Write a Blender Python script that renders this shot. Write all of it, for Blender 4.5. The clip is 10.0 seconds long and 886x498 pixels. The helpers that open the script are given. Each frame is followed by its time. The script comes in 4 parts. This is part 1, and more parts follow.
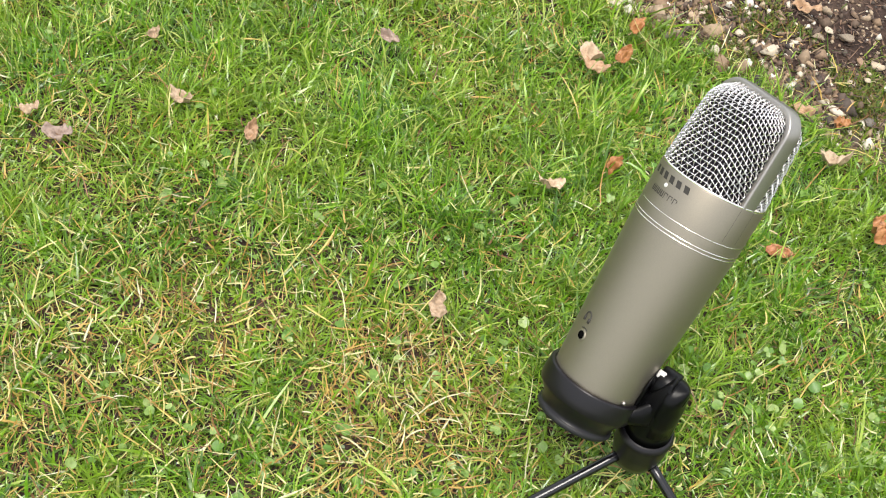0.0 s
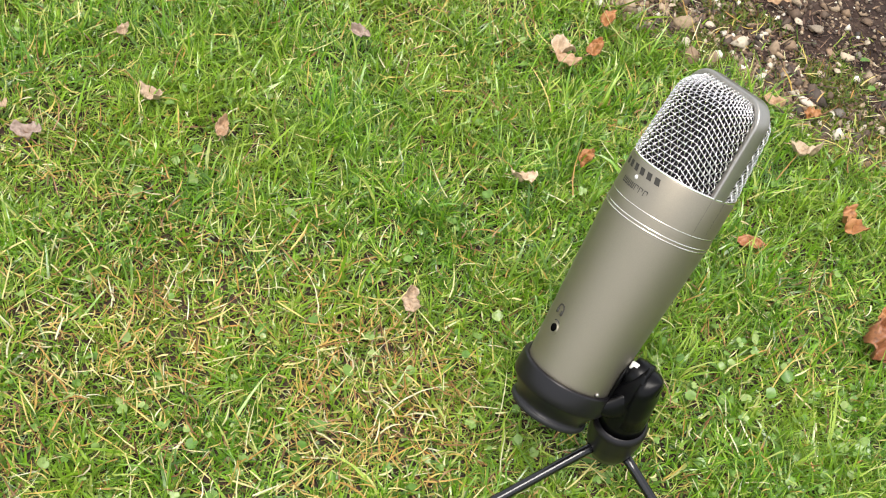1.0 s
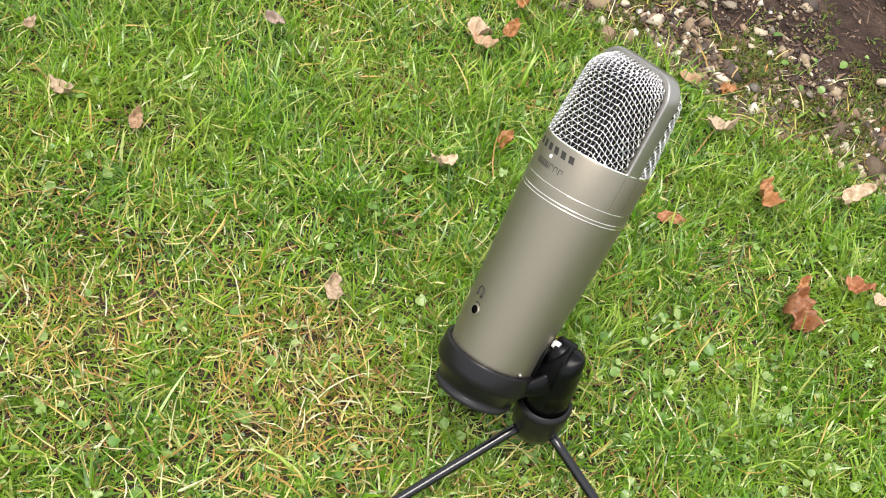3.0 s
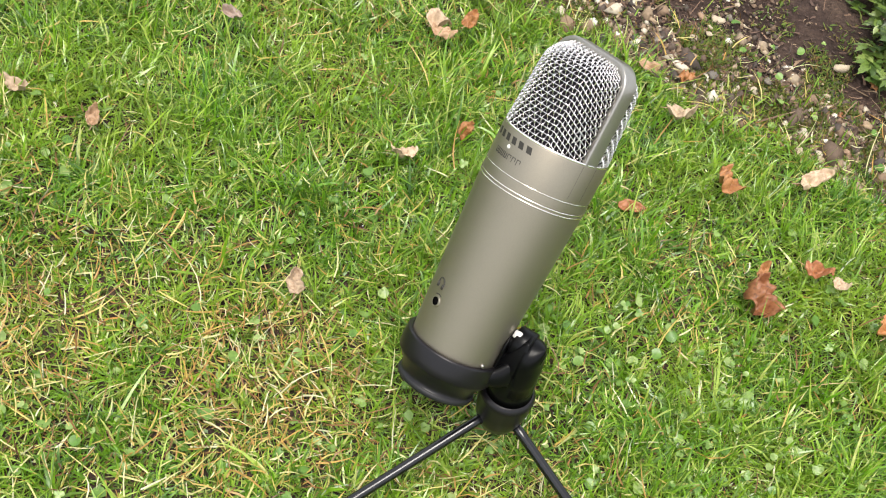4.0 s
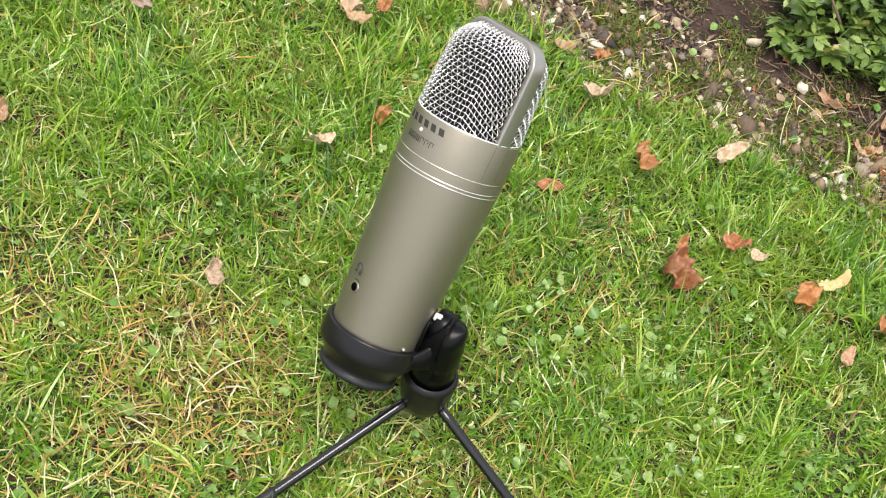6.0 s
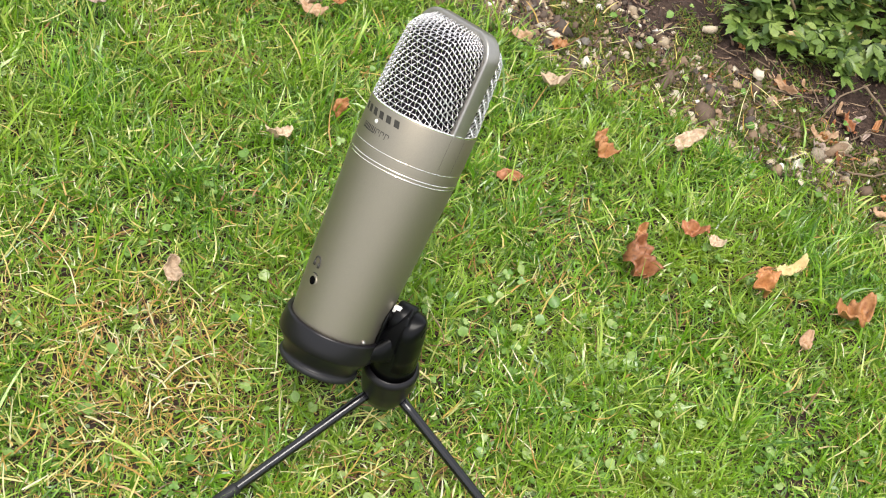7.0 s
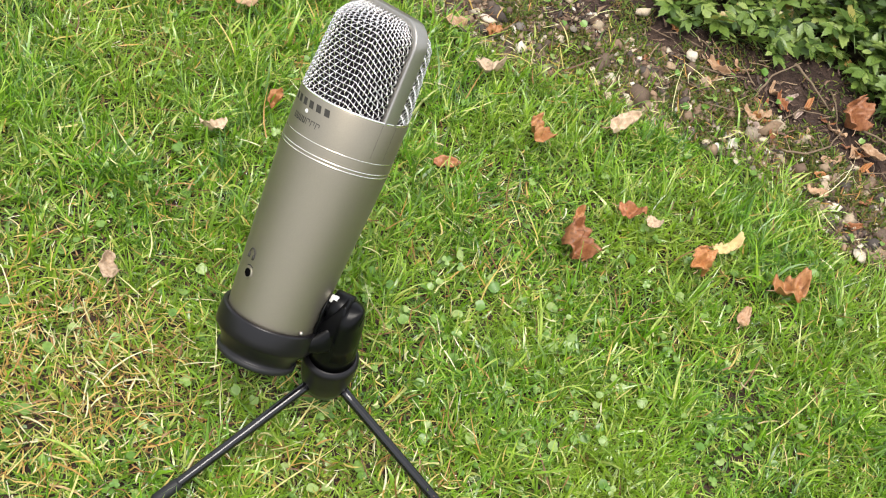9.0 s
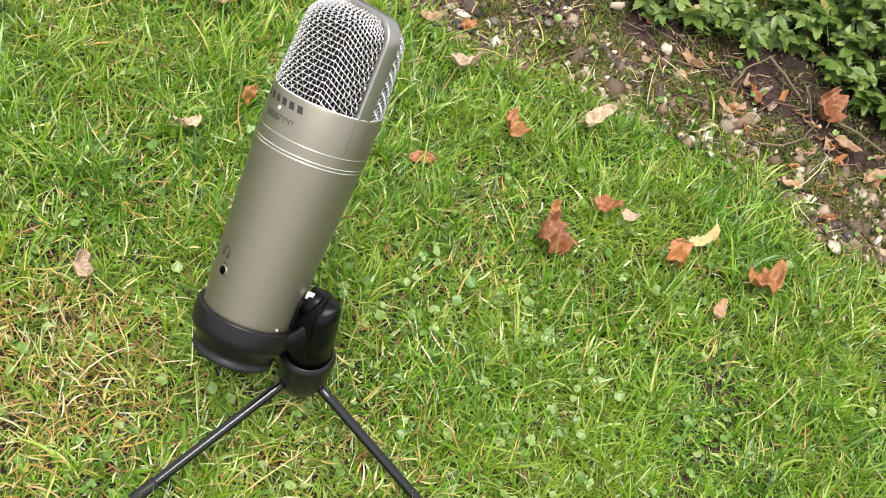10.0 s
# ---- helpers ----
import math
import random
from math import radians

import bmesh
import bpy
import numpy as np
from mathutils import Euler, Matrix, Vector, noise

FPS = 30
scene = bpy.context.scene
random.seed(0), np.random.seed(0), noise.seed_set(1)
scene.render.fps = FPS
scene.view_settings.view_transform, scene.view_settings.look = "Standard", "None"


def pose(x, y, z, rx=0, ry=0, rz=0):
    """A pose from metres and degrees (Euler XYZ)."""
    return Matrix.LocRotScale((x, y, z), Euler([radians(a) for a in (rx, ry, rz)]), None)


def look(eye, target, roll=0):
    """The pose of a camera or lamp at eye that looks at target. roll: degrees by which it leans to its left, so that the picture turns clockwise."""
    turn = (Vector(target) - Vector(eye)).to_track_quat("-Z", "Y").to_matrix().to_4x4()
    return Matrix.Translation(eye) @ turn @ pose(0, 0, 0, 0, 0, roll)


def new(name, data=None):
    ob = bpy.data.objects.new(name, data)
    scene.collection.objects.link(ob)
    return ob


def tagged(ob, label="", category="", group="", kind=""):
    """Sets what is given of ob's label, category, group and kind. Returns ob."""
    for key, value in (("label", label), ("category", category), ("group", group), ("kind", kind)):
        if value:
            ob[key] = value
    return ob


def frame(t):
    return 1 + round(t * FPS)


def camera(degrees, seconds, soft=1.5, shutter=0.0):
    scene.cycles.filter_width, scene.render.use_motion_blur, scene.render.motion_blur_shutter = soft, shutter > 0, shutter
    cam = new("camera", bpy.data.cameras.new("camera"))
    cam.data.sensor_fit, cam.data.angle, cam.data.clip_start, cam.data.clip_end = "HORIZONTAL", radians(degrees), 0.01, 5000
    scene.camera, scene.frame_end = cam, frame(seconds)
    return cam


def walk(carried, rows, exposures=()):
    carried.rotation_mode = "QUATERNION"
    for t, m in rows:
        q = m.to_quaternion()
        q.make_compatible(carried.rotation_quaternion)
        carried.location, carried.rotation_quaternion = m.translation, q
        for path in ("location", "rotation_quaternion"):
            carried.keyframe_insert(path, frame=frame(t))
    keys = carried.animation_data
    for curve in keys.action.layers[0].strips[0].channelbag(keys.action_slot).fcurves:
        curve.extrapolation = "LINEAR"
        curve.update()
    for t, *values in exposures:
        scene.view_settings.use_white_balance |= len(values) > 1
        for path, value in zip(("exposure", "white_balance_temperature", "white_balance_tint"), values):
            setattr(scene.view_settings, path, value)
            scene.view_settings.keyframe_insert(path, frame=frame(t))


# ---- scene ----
# The camera: handheld, a short drift and a pan. Rows: seconds, eye, yaw (left of +y), pitch, roll.
cam = camera(40.0, 10.0, soft=1.1)
ROWS = [
    (0, -0.10862, -0.36104, 0.56260, 2.486, -48.822, 13.755),
    (0.5, -0.10758, -0.36086, 0.56212, 1.620, -48.782, 14.073),
    (1, -0.10646, -0.36050, 0.56235, 0.768, -48.792, 14.387),
    (1.5, -0.10441, -0.35941, 0.56170, -0.362, -48.769, 14.813),
    (2, -0.10235, -0.35908, 0.56188, -1.695, -48.724, 15.215),
    (2.5, -0.10046, -0.35870, 0.56135, -2.856, -48.657, 15.586),
    (4, -0.09462, -0.35743, 0.56143, -6.305, -48.535, 16.683),
    (4.5, -0.09249, -0.35727, 0.56182, -7.489, -48.486, 17.041),
    (5, -0.09065, -0.35701, 0.56192, -8.661, -48.441, 17.447),
    (5.5, -0.08855, -0.35657, 0.56212, -9.840, -48.386, 17.803),
    (7, -0.08221, -0.35624, 0.56265, -13.482, -48.168, 18.943),
    (7.5, -0.08006, -0.35605, 0.56295, -14.511, -48.109, 19.194),
    (8, -0.07802, -0.35629, 0.56335, -15.428, -48.041, 19.448),
    (8.5, -0.07652, -0.35631, 0.56366, -16.297, -47.981, 19.706),
    (9, -0.07502, -0.35664, 0.56392, -17.038, -47.913, 19.923),
    (9.5, -0.07367, -0.35629, 0.56384, -17.817, -47.855, 20.147),
    (10, -0.07250, -0.35668, 0.56463, -18.432, -47.812, 20.349),
]


def aim(x, y, z, yaw, pitch, roll):
    way = Vector((-math.sin(radians(yaw)) * math.cos(radians(pitch)), math.cos(radians(yaw)) * math.cos(radians(pitch)), math.sin(radians(pitch))))
    eye = Vector((x, y, z))
    return look(eye, eye + way, roll)


walk(cam, [(row[0], aim(*row[1:])) for row in ROWS], exposures=[(0.0, 1.0), (10.0, 1.0)])

# ---- light: a bright, thinly overcast sky ----
SUN_EL, SUN_AZ = 70.0, 190.0  # degrees; azimuth counted from +y to +x
world = bpy.data.worlds.new("sky")
scene.world = world
world.use_nodes = True
wt = world.node_tree
sky = wt.nodes.new("ShaderNodeTexSky")
sky.sky_type = "NISHITA"
sky.sun_disc = False
sky.sun_elevation, sky.sun_rotation = radians(SUN_EL), radians(SUN_AZ)
sky.air_density, sky.dust_density = 1.0, 3.5
grey = wt.nodes.new("ShaderNodeMix")
grey.data_type = "RGBA"
grey.inputs[0].default_value = 0.55
grey.inputs[7].default_value = (6.35, 6.3, 6.05, 1)  # thin cloud
wt.links.new(sky.outputs[0], grey.inputs[6])
wt.links.new(grey.outputs[2], wt.nodes["Background"].inputs[0])
wt.nodes["Background"].inputs[1].default_value = 0.149
sun = new("sun", bpy.data.lights.new("sun", "SUN"))
sun.data.energy, sun.data.angle, sun.data.color = 1.95, radians(28), (1.0, 0.96, 0.89)
sun_way = Vector((math.sin(radians(SUN_AZ)) * math.cos(radians(SUN_EL)), math.cos(radians(SUN_AZ)) * math.cos(radians(SUN_EL)), math.sin(radians(SUN_EL))))
sun.matrix_world = look(sun_way * 20, (0, 0, 0))


# ---- materials ----
def material(name, rough=0.6, metal=0.0, spec=0.5):
    m = bpy.data.materials.new(name)
    m.use_nodes = True
    b = m.node_tree.nodes["Principled BSDF"]
    b.inputs["Roughness"].default_value, b.inputs["Metallic"].default_value = rough, metal
    b.inputs["Specular IOR Level"].default_value = spec
    return m, m.node_tree, b


def ramp(nt, source, stops, socket):
    r = nt.nodes.new("ShaderNodeValToRGB")
    els = r.color_ramp.elements
    while len(els) < len(stops):
        els.new(0.5)
    for e, (at, col) in zip(els, stops):
        e.position, e.color = at, (*col, 1)
    nt.links.new(source, r.inputs[0])
    if socket:
        nt.links.new(r.outputs[0], socket)
    return r


def noise_tex(nt, scale, detail=4, rough=0.55, coords="Object"):
    t, c = nt.nodes.new("ShaderNodeTexNoise"), nt.nodes.new("ShaderNodeTexCoord")
    t.inputs["Scale"].default_value, t.inputs["Detail"].default_value, t.inputs["Roughness"].default_value = scale, detail, rough
    nt.links.new(c.outputs[coords], t.inputs["Vector"])
    return t


def bump(nt, source, b, strength, distance):
    n = nt.nodes.new("ShaderNodeBump")
    n.inputs["Strength"].default_value, n.inputs["Distance"].default_value = strength, distance
    nt.links.new(source, n.inputs["Height"])
    nt.links.new(n.outputs[0], b.inputs["Normal"])


def mixed(nt, fac, a, b, kind="MIX"):
    m = nt.nodes.new("ShaderNodeMix")
    m.data_type, m.blend_type = "RGBA", kind
    for src, k in ((fac, 0), (a, 6), (b, 7)):
        if isinstance(src, (int, float)):
            m.inputs[k].default_value = src
        elif isinstance(src, tuple):
            m.inputs[k].default_value = (*src, 1)
        else:
            nt.links.new(src, m.inputs[k])
    return m.outputs[2]


def island_material(name, stops, rough=0.5, spec=0.5, thin=0.3, patch=None, patch_scale=9.0):
    """Plant matter: every blade has its own tint, thin enough to let light through."""
    m, nt, b = material(name, rough, 0, spec)
    g = nt.nodes.new("ShaderNodeNewGeometry")
    r = ramp(nt, g.outputs["Random Per Island"], stops, None)
    col = r.outputs[0]
    if patch:
        n = noise_tex(nt, patch_scale, 3)
        mask = ramp(nt, n.outputs[0], [(0.42, (0, 0, 0)), (0.68, (1, 1, 1))], None)
        col = mixed(nt, mask.outputs[0], col, mixed(nt, 0.6, col, patch))
        tone = ramp(nt, noise_tex(nt, patch_scale * 3.1, 3).outputs[0], [(0.3, (0.74, 0.78, 0.74)), (0.7, (1.14, 1.12, 1.14))], None)
        col = mixed(nt, 1.0, col, tone.outputs[0], "MULTIPLY")
    fine = noise_tex(nt, 420, 2)
    shade = ramp(nt, fine.outputs[0], [(0.25, (0.72, 0.72, 0.72)), (0.75, (1.15, 1.15, 1.15))], None)
    col = mixed(nt, 1.0, col, shade.outputs[0], "MULTIPLY")
    nt.links.new(col, b.inputs["Base Color"])
    tr = nt.nodes.new("ShaderNodeBsdfTranslucent")
    nt.links.new(mixed(nt, 1.0, col, (1.25, 1.3, 0.75), "MULTIPLY"), tr.inputs[0])
    ms = nt.nodes.new("ShaderNodeMixShader")
    ms.inputs[0].default_value = thin
    nt.links.new(b.outputs[0], ms.inputs[1])
    nt.links.new(tr.outputs[0], ms.inputs[2])
    nt.links.new(ms.outputs[0], nt.nodes["Material Output"].inputs[0])
    return m


grass_mat = island_material("grass_blade", [(0.0, (0.052, 0.135, 0.009)), (0.2, (0.105, 0.215, 0.028)), (0.4, (0.118, 0.285, 0.010)), (0.6, (0.19, 0.375, 0.018)), (0.77, (0.29, 0.46, 0.045)), (0.91, (0.44, 0.52, 0.12)), (1.0, (0.58, 0.57, 0.22))],
                            rough=0.29, spec=0.75, thin=0.36, patch=(0.29, 0.40, 0.035))
straw_mat = island_material("dry_grass", [(0.0, (0.12, 0.055, 0.025)), (0.18, (0.28, 0.14, 0.05)), (0.38, (0.44, 0.26, 0.06)), (0.62, (0.55, 0.45, 0.13)), (0.85, (0.62, 0.59, 0.30)), (0.95, (0.66, 0.62, 0.44)), (1.0, (0.45, 0.22, 0.04))], rough=0.45, thin=0.25)
moss_mat = island_material("moss", [(0.0, (0.045, 0.085, 0.010)), (0.5, (0.11, 0.16, 0.016)), (0.75, (0.15, 0.14, 0.028)), (1.0, (0.15, 0.075, 0.026))], rough=0.8, thin=0.15)
clover_mat = island_material("clover_leaf", [(0.0, (0.09, 0.20, 0.025)), (0.5, (0.17, 0.29, 0.055)), (1.0, (0.30, 0.39, 0.13))], rough=0.36, thin=0.25)
litter_mat = island_material("bark_litter", [(0.0, (0.04, 0.024, 0.018)), (0.45, (0.09, 0.05, 0.034)), (0.8, (0.17, 0.10, 0.06)), (0.95, (0.26, 0.18, 0.11)), (1.0, (0.36, 0.28, 0.18))], rough=0.75, thin=0.05)


def soil_material():
    m, nt, b = material("soil", 0.95, 0, 0.25)
    n1, n2 = noise_tex(nt, 26, 6, 0.6), noise_tex(nt, 240, 5, 0.65)
    c1 = ramp(nt, n1.outputs[0], [(0.3, (0.020, 0.013, 0.010)), (0.5, (0.046, 0.030, 0.024)), (0.7, (0.078, 0.054, 0.041)), (0.85, (0.070, 0.064, 0.022))], None)
    c2 = ramp(nt, n2.outputs[0], [(0.3, (0.55, 0.5, 0.47)), (0.7, (1.3, 1.25, 1.2))], None)
    nt.links.new(mixed(nt, 1.0, c1.outputs[0], c2.outputs[0], "MULTIPLY"), b.inputs["Base Color"])
    bump(nt, n2.outputs[0], b, 0.9, 0.004)
    return m


soil_mat = soil_material()


def far_lawn_material():
    m, nt, b = material("far_lawn", 0.8, 0, 0.3)
    n1, n2 = noise_tex(nt, 3, 5, 0.6), noise_tex(nt, 150, 4, 0.7)
    c1 = ramp(nt, n1.outputs[0], [(0.3, (0.065, 0.125, 0.014)), (0.6, (0.10, 0.17, 0.02)), (0.85, (0.14, 0.18, 0.035))], None)
    c2 = ramp(nt, n2.outputs[0], [(0.3, (0.5, 0.5, 0.5)), (0.7, (1.35, 1.35, 1.3))], None)
    nt.links.new(mixed(nt, 1.0, c1.outputs[0], c2.outputs[0], "MULTIPLY"), b.inputs["Base Color"])
    bump(nt, n2.outputs[0], b, 1.0, 0.02)
    return m


far_mat = far_lawn_material()


def stone_material():
    m, nt, b = material("pebble", 0.75, 0, 0.4)
    oi = nt.nodes.new("ShaderNodeObjectInfo")
    n1, n2 = noise_tex(nt, 90, 5, 0.6), noise_tex(nt, 700, 3)
    r = ramp(nt, oi.outputs["Random"], [(0.0, (0.13, 0.13, 0.135)), (0.12, (0.24, 0.22, 0.19)), (0.32, (0.38, 0.31, 0.22)), (0.45, (0.34, 0.24, 0.17)), (0.6, (0.52, 0.45, 0.35)), (0.85, (0.64, 0.59, 0.50)), (1.0, (0.74, 0.71, 0.66))], None)
    v = ramp(nt, n1.outputs[0], [(0.3, (0.58, 0.50, 0.42)), (0.7, (1.12, 1.06, 0.98))], None)
    nt.links.new(mixed(nt, 1.0, r.outputs[0], v.outputs[0], "MULTIPLY"), b.inputs["Base Color"])
    bump(nt, n2.outputs[0], b, 0.5, 0.0008)
    return m


stone_mat = stone_material()
gravel_mat = island_material("fine_gravel", [(0.0, (0.05, 0.040, 0.034)), (0.4, (0.12, 0.078, 0.050)), (0.65, (0.21, 0.14, 0.085)), (0.86, (0.36, 0.29, 0.20)), (0.95, (0.56, 0.50, 0.40)), (1.0, (0.66, 0.62, 0.54))], rough=0.8, thin=0.0)


def dead_leaf_material(name, base, second, edge):
    m, nt, b = material(name, 0.5, 0, 0.45)
    n1, n2 = noise_tex(nt, 210, 5, 0.65), noise_tex(nt, 900, 3)
    oi = nt.nodes.new("ShaderNodeObjectInfo")
    r = ramp(nt, n1.outputs[0], [(0.32, base), (0.55, second), (0.75, edge)], None)
    v = ramp(nt, oi.outputs["Random"], [(0.0, (0.8, 0.78, 0.75)), (1.0, (1.12, 1.1, 1.08))], None)
    col = mixed(nt, 1.0, r.outputs[0], v.outputs[0], "MULTIPLY")
    nt.links.new(col, b.inputs["Base Color"])
    bump(nt, n2.outputs[0], b, 0.4, 0.0006)
    return m


LEAF_MATS = {
    "pale": dead_leaf_material("leaf_pale", (0.28, 0.185, 0.115), (0.47, 0.36, 0.25), (0.18, 0.09, 0.055)),
    "tan": dead_leaf_material("leaf_tan", (0.30, 0.17, 0.09), (0.42, 0.28, 0.17), (0.18, 0.08, 0.04)),
    "orange": dead_leaf_material("leaf_orange", (0.25, 0.085, 0.024), (0.40, 0.19, 0.07), (0.12, 0.04, 0.018)),
    "red": dead_leaf_material("leaf_red_brown", (0.17, 0.055, 0.022), (0.31, 0.13, 0.055), (0.075, 0.028, 0.015)),
    "yellow": dead_leaf_material("leaf_yellow", (0.48, 0.34, 0.13), (0.56, 0.44, 0.22), (0.30, 0.15, 0.05)),
    "grey": dead_leaf_material("leaf_grey", (0.20, 0.14, 0.11), (0.30, 0.23, 0.19), (0.13, 0.085, 0.065)),
}


def paint_material(name, base, rough, metal, grain=2500, amount=0.06, spec=0.5, depth=0.00004):
    m, nt, b = material(name, rough, metal, spec)
    n1, n2 = noise_tex(nt, grain, 2), noise_tex(nt, 30, 4)
    k = ramp(nt, n1.outputs[0], [(0.3, (1 - amount,) * 3), (0.7, (1 + amount,) * 3)], None)
    nt.links.new(mixed(nt, 1.0, base, k.outputs[0], "MULTIPLY"), b.inputs["Base Color"])
    rr = nt.nodes.new("ShaderNodeMapRange")
    rr.inputs[3].default_value, rr.inputs[4].default_value = rough * 0.85, rough * 1.15
    nt.links.new(n2.outputs[0], rr.inputs[0])
    nt.links.new(rr.outputs[0], b.inputs["Roughness"])
    bump(nt, n1.outputs[0], b, 0.25, depth)
    return m


nickel_mat = paint_material("satin_nickel", (0.262, 0.234, 0.185), 0.44, 0.85)
band_mat = paint_material("satin_nickel_band", (0.34, 0.32, 0.29), 0.36, 0.9)
wire_mat = paint_material("bright_wire", (0.70, 0.68, 0.67), 0.27, 1.0)
rim_mat = paint_material("polished_rim", (0.88, 0.86, 0.82), 0.2, 1.0)
gauze_mat = paint_material("dark_gauze", (0.006, 0.005, 0.007), 0.95, 0.0, 2500, 0.1, 0.1)
plastic_mat = paint_material("black_plastic", (0.007, 0.0062, 0.0075), 0.32, 0.0, 1800, 0.15, 0.30)
gloss_mat = paint_material("black_enamel", (0.003, 0.003, 0.0034), 0.30, 0.0, 900, 0.1, 0.14)
leg_mat = paint_material("black_lacquer", (0.004, 0.004, 0.005), 0.2, 0.0, 900, 0.1, 0.5)
rubber_mat = paint_material("black_rubber", (0.010, 0.010, 0.011), 0.55, 0.0, 2500, 0.1, 0.35)
print_mat = paint_material("dark_print", (0.036, 0.033, 0.029), 0.6, 0.0, 2500, 0.1, 0.25)
# clear indicator lens; its pale colour also paints the highlight on the hinge
lens_glint_mat = paint_material("lens_and_glint", (0.60, 0.59, 0.56), 0.15, 0.0)
hole_shade_mat = paint_material("hole_shade", (0.003, 0.003, 0.003), 0.9, 0.0, 2500, 0.06, 0.0)


dew_mat, _, dew_bsdf = material("dew", 0.02, 0.0)
dew_bsdf.inputs["Transmission Weight"].default_value, dew_bsdf.inputs["IOR"].default_value = 0.85, 1.33
dew_bsdf.inputs["Base Color"].default_value = (0.95, 0.97, 0.95, 1)


# ---- mesh helpers ----
def part(name, bm, mat, parent=None, label="", smooth=True):
    me = bpy.data.meshes.new(name)
    bm.to_mesh(me)
    bm.free()
    me.materials.append(mat)
    if smooth:
        me.shade_smooth()
    ob = new(name, me)
    ob.parent = parent
    if label:
        ob["label"] = label
    return ob


def raw_mesh(name, verts, faces, mat, smooth=False):
    me = bpy.data.meshes.new(name)
    me.from_pydata(verts, [], faces)
    me.materials.append(mat)
    if smooth:
        me.shade_smooth()
    return me


def lathe(profile, n=72, close=True):
    """Revolve (radius, height) pairs about z."""
    bm = bmesh.new()
    rings = []
    for r, h in profile:
        if r < 1e-6:
            rings.append([bm.verts.new((0, 0, h))])
        else:
            rings.append([bm.verts.new((r * math.cos(2 * math.pi * i / n), r * math.sin(2 * math.pi * i / n), h)) for i in range(n)])
    for a, b in zip(rings, rings[1:]):
        for i in range(n):
            j = (i + 1) % n
            if len(a) == 1:
                bm.faces.new((a[0], b[i], b[j]))
            elif len(b) == 1:
                bm.faces.new((a[i], b[0], a[j]))
            else:
                bm.faces.new((a[i], a[j], b[j], b[i]))
    bmesh.ops.recalc_face_normals(bm, faces=bm.faces)
    return bm


def tube(bm, pts, r, sides=6, caps=True):
    """A round bar along points, into bm. r: one radius, or one a point."""
    pts = [Vector(p) for p in pts]
    rings, ref = [], None
    for i, p in enumerate(pts):
        t = (pts[min(i + 1, len(pts) - 1)] - pts[max(i - 1, 0)]).normalized()
        if ref is None:
            ref = Vector((0, 0, 1)) if abs(t.z) < 0.9 else Vector((1, 0, 0))
        ref = (ref - t * ref.dot(t)).normalized()
        s = t.cross(ref)
        rad = r[i] if isinstance(r, (list, tuple)) else r
        rings.append([bm.verts.new(p + rad * (math.cos(2 * math.pi * k / sides) * ref + math.sin(2 * math.pi * k / sides) * s)) for k in range(sides)])
    for a, b in zip(rings, rings[1:]):
        for k in range(sides):
            bm.faces.new((a[k], a[(k + 1) % sides], b[(k + 1) % sides], b[k]))
    if caps:
        bm.faces.new(rings[0][::-1])
        bm.faces.new(rings[-1])
    return bm


def smooth_step(a, b, x):
    k = min(max((x - a) / (b - a), 0.0), 1.0)
    return k * k * (3 - 2 * k)
# ---- plan ----
EDGE = [(-3.0, 1.5), (-0.6, 0.62), (-0.2, 0.5), (-0.042, 0.437), (0.023, 0.408), (0.065, 0.383), (0.124, 0.352), (0.18, 0.335), (0.241, 0.306),
        (0.30, 0.276), (0.346, 0.232), (0.375, 0.195), (0.43, 0.168), (0.6, 0.09), (1.2, -0.2), (3.0, -1.0)]
EX, EY = np.array([e[0] for e in EDGE]), np.array([e[1] for e in EDGE])


def into_bed(x, y):
    """How far (x, y) lies past the lawn's edge, into the bed; negative on the lawn."""
    return (np.asarray(y) - np.interp(x, EX, EY)) * 0.86


rng = np.random.default_rng(7)
WAVES = [(rng.uniform(0, 6.3), rng.uniform(0.6, 1.5), rng.uniform(0, 6.3)) for _ in range(14)]


def ripple(x, y, scale, seed=0):
    """A smooth random field of about -1 to 1."""
    out = 0
    for k in range(5):
        a, f, p = WAVES[(k + seed * 3) % 14]
        out = out + np.sin((x * math.cos(a) + y * math.sin(a)) * scale * f + p + seed * 1.7)
    return out / 2.6


def ground_z(x, y):
    d = into_bed(x, y)
    lip = np.clip(d / 0.03, 0, 1)
    return -0.013 + 0.003 * ripple(x, y, 22) + 0.0015 * ripple(x, y, 75, 1) + 0.009 * lip + np.clip(d - 0.03, 0, 1) * 0.05 * np.clip((1.0 - d), 0, 1)


def dryness(x, y):
    """Where the lawn is thin and strawy, 0 to 1."""
    d = 0.9 * np.exp(-(((x + 0.27) / 0.17) ** 2 + ((y - 0.0) / 0.085) ** 2)) + 0.5 * np.exp(-(((x + 0.14) / 0.10) ** 2 + ((y - 0.03) / 0.05) ** 2))
    d = d + 0.35 * np.exp(-(((x + 0.40) / 0.08) ** 2 + ((y - 0.13) / 0.05) ** 2)) + 0.35 * np.exp(-(((x + 0.03) / 0.13) ** 2 + ((y + 0.03) / 0.08) ** 2))
    return np.clip(d * (0.75 + 0.45 * ripple(x, y, 38, 2)) + 0.10 + 0.12 * ripple(x, y, 26, 1), 0, 1)


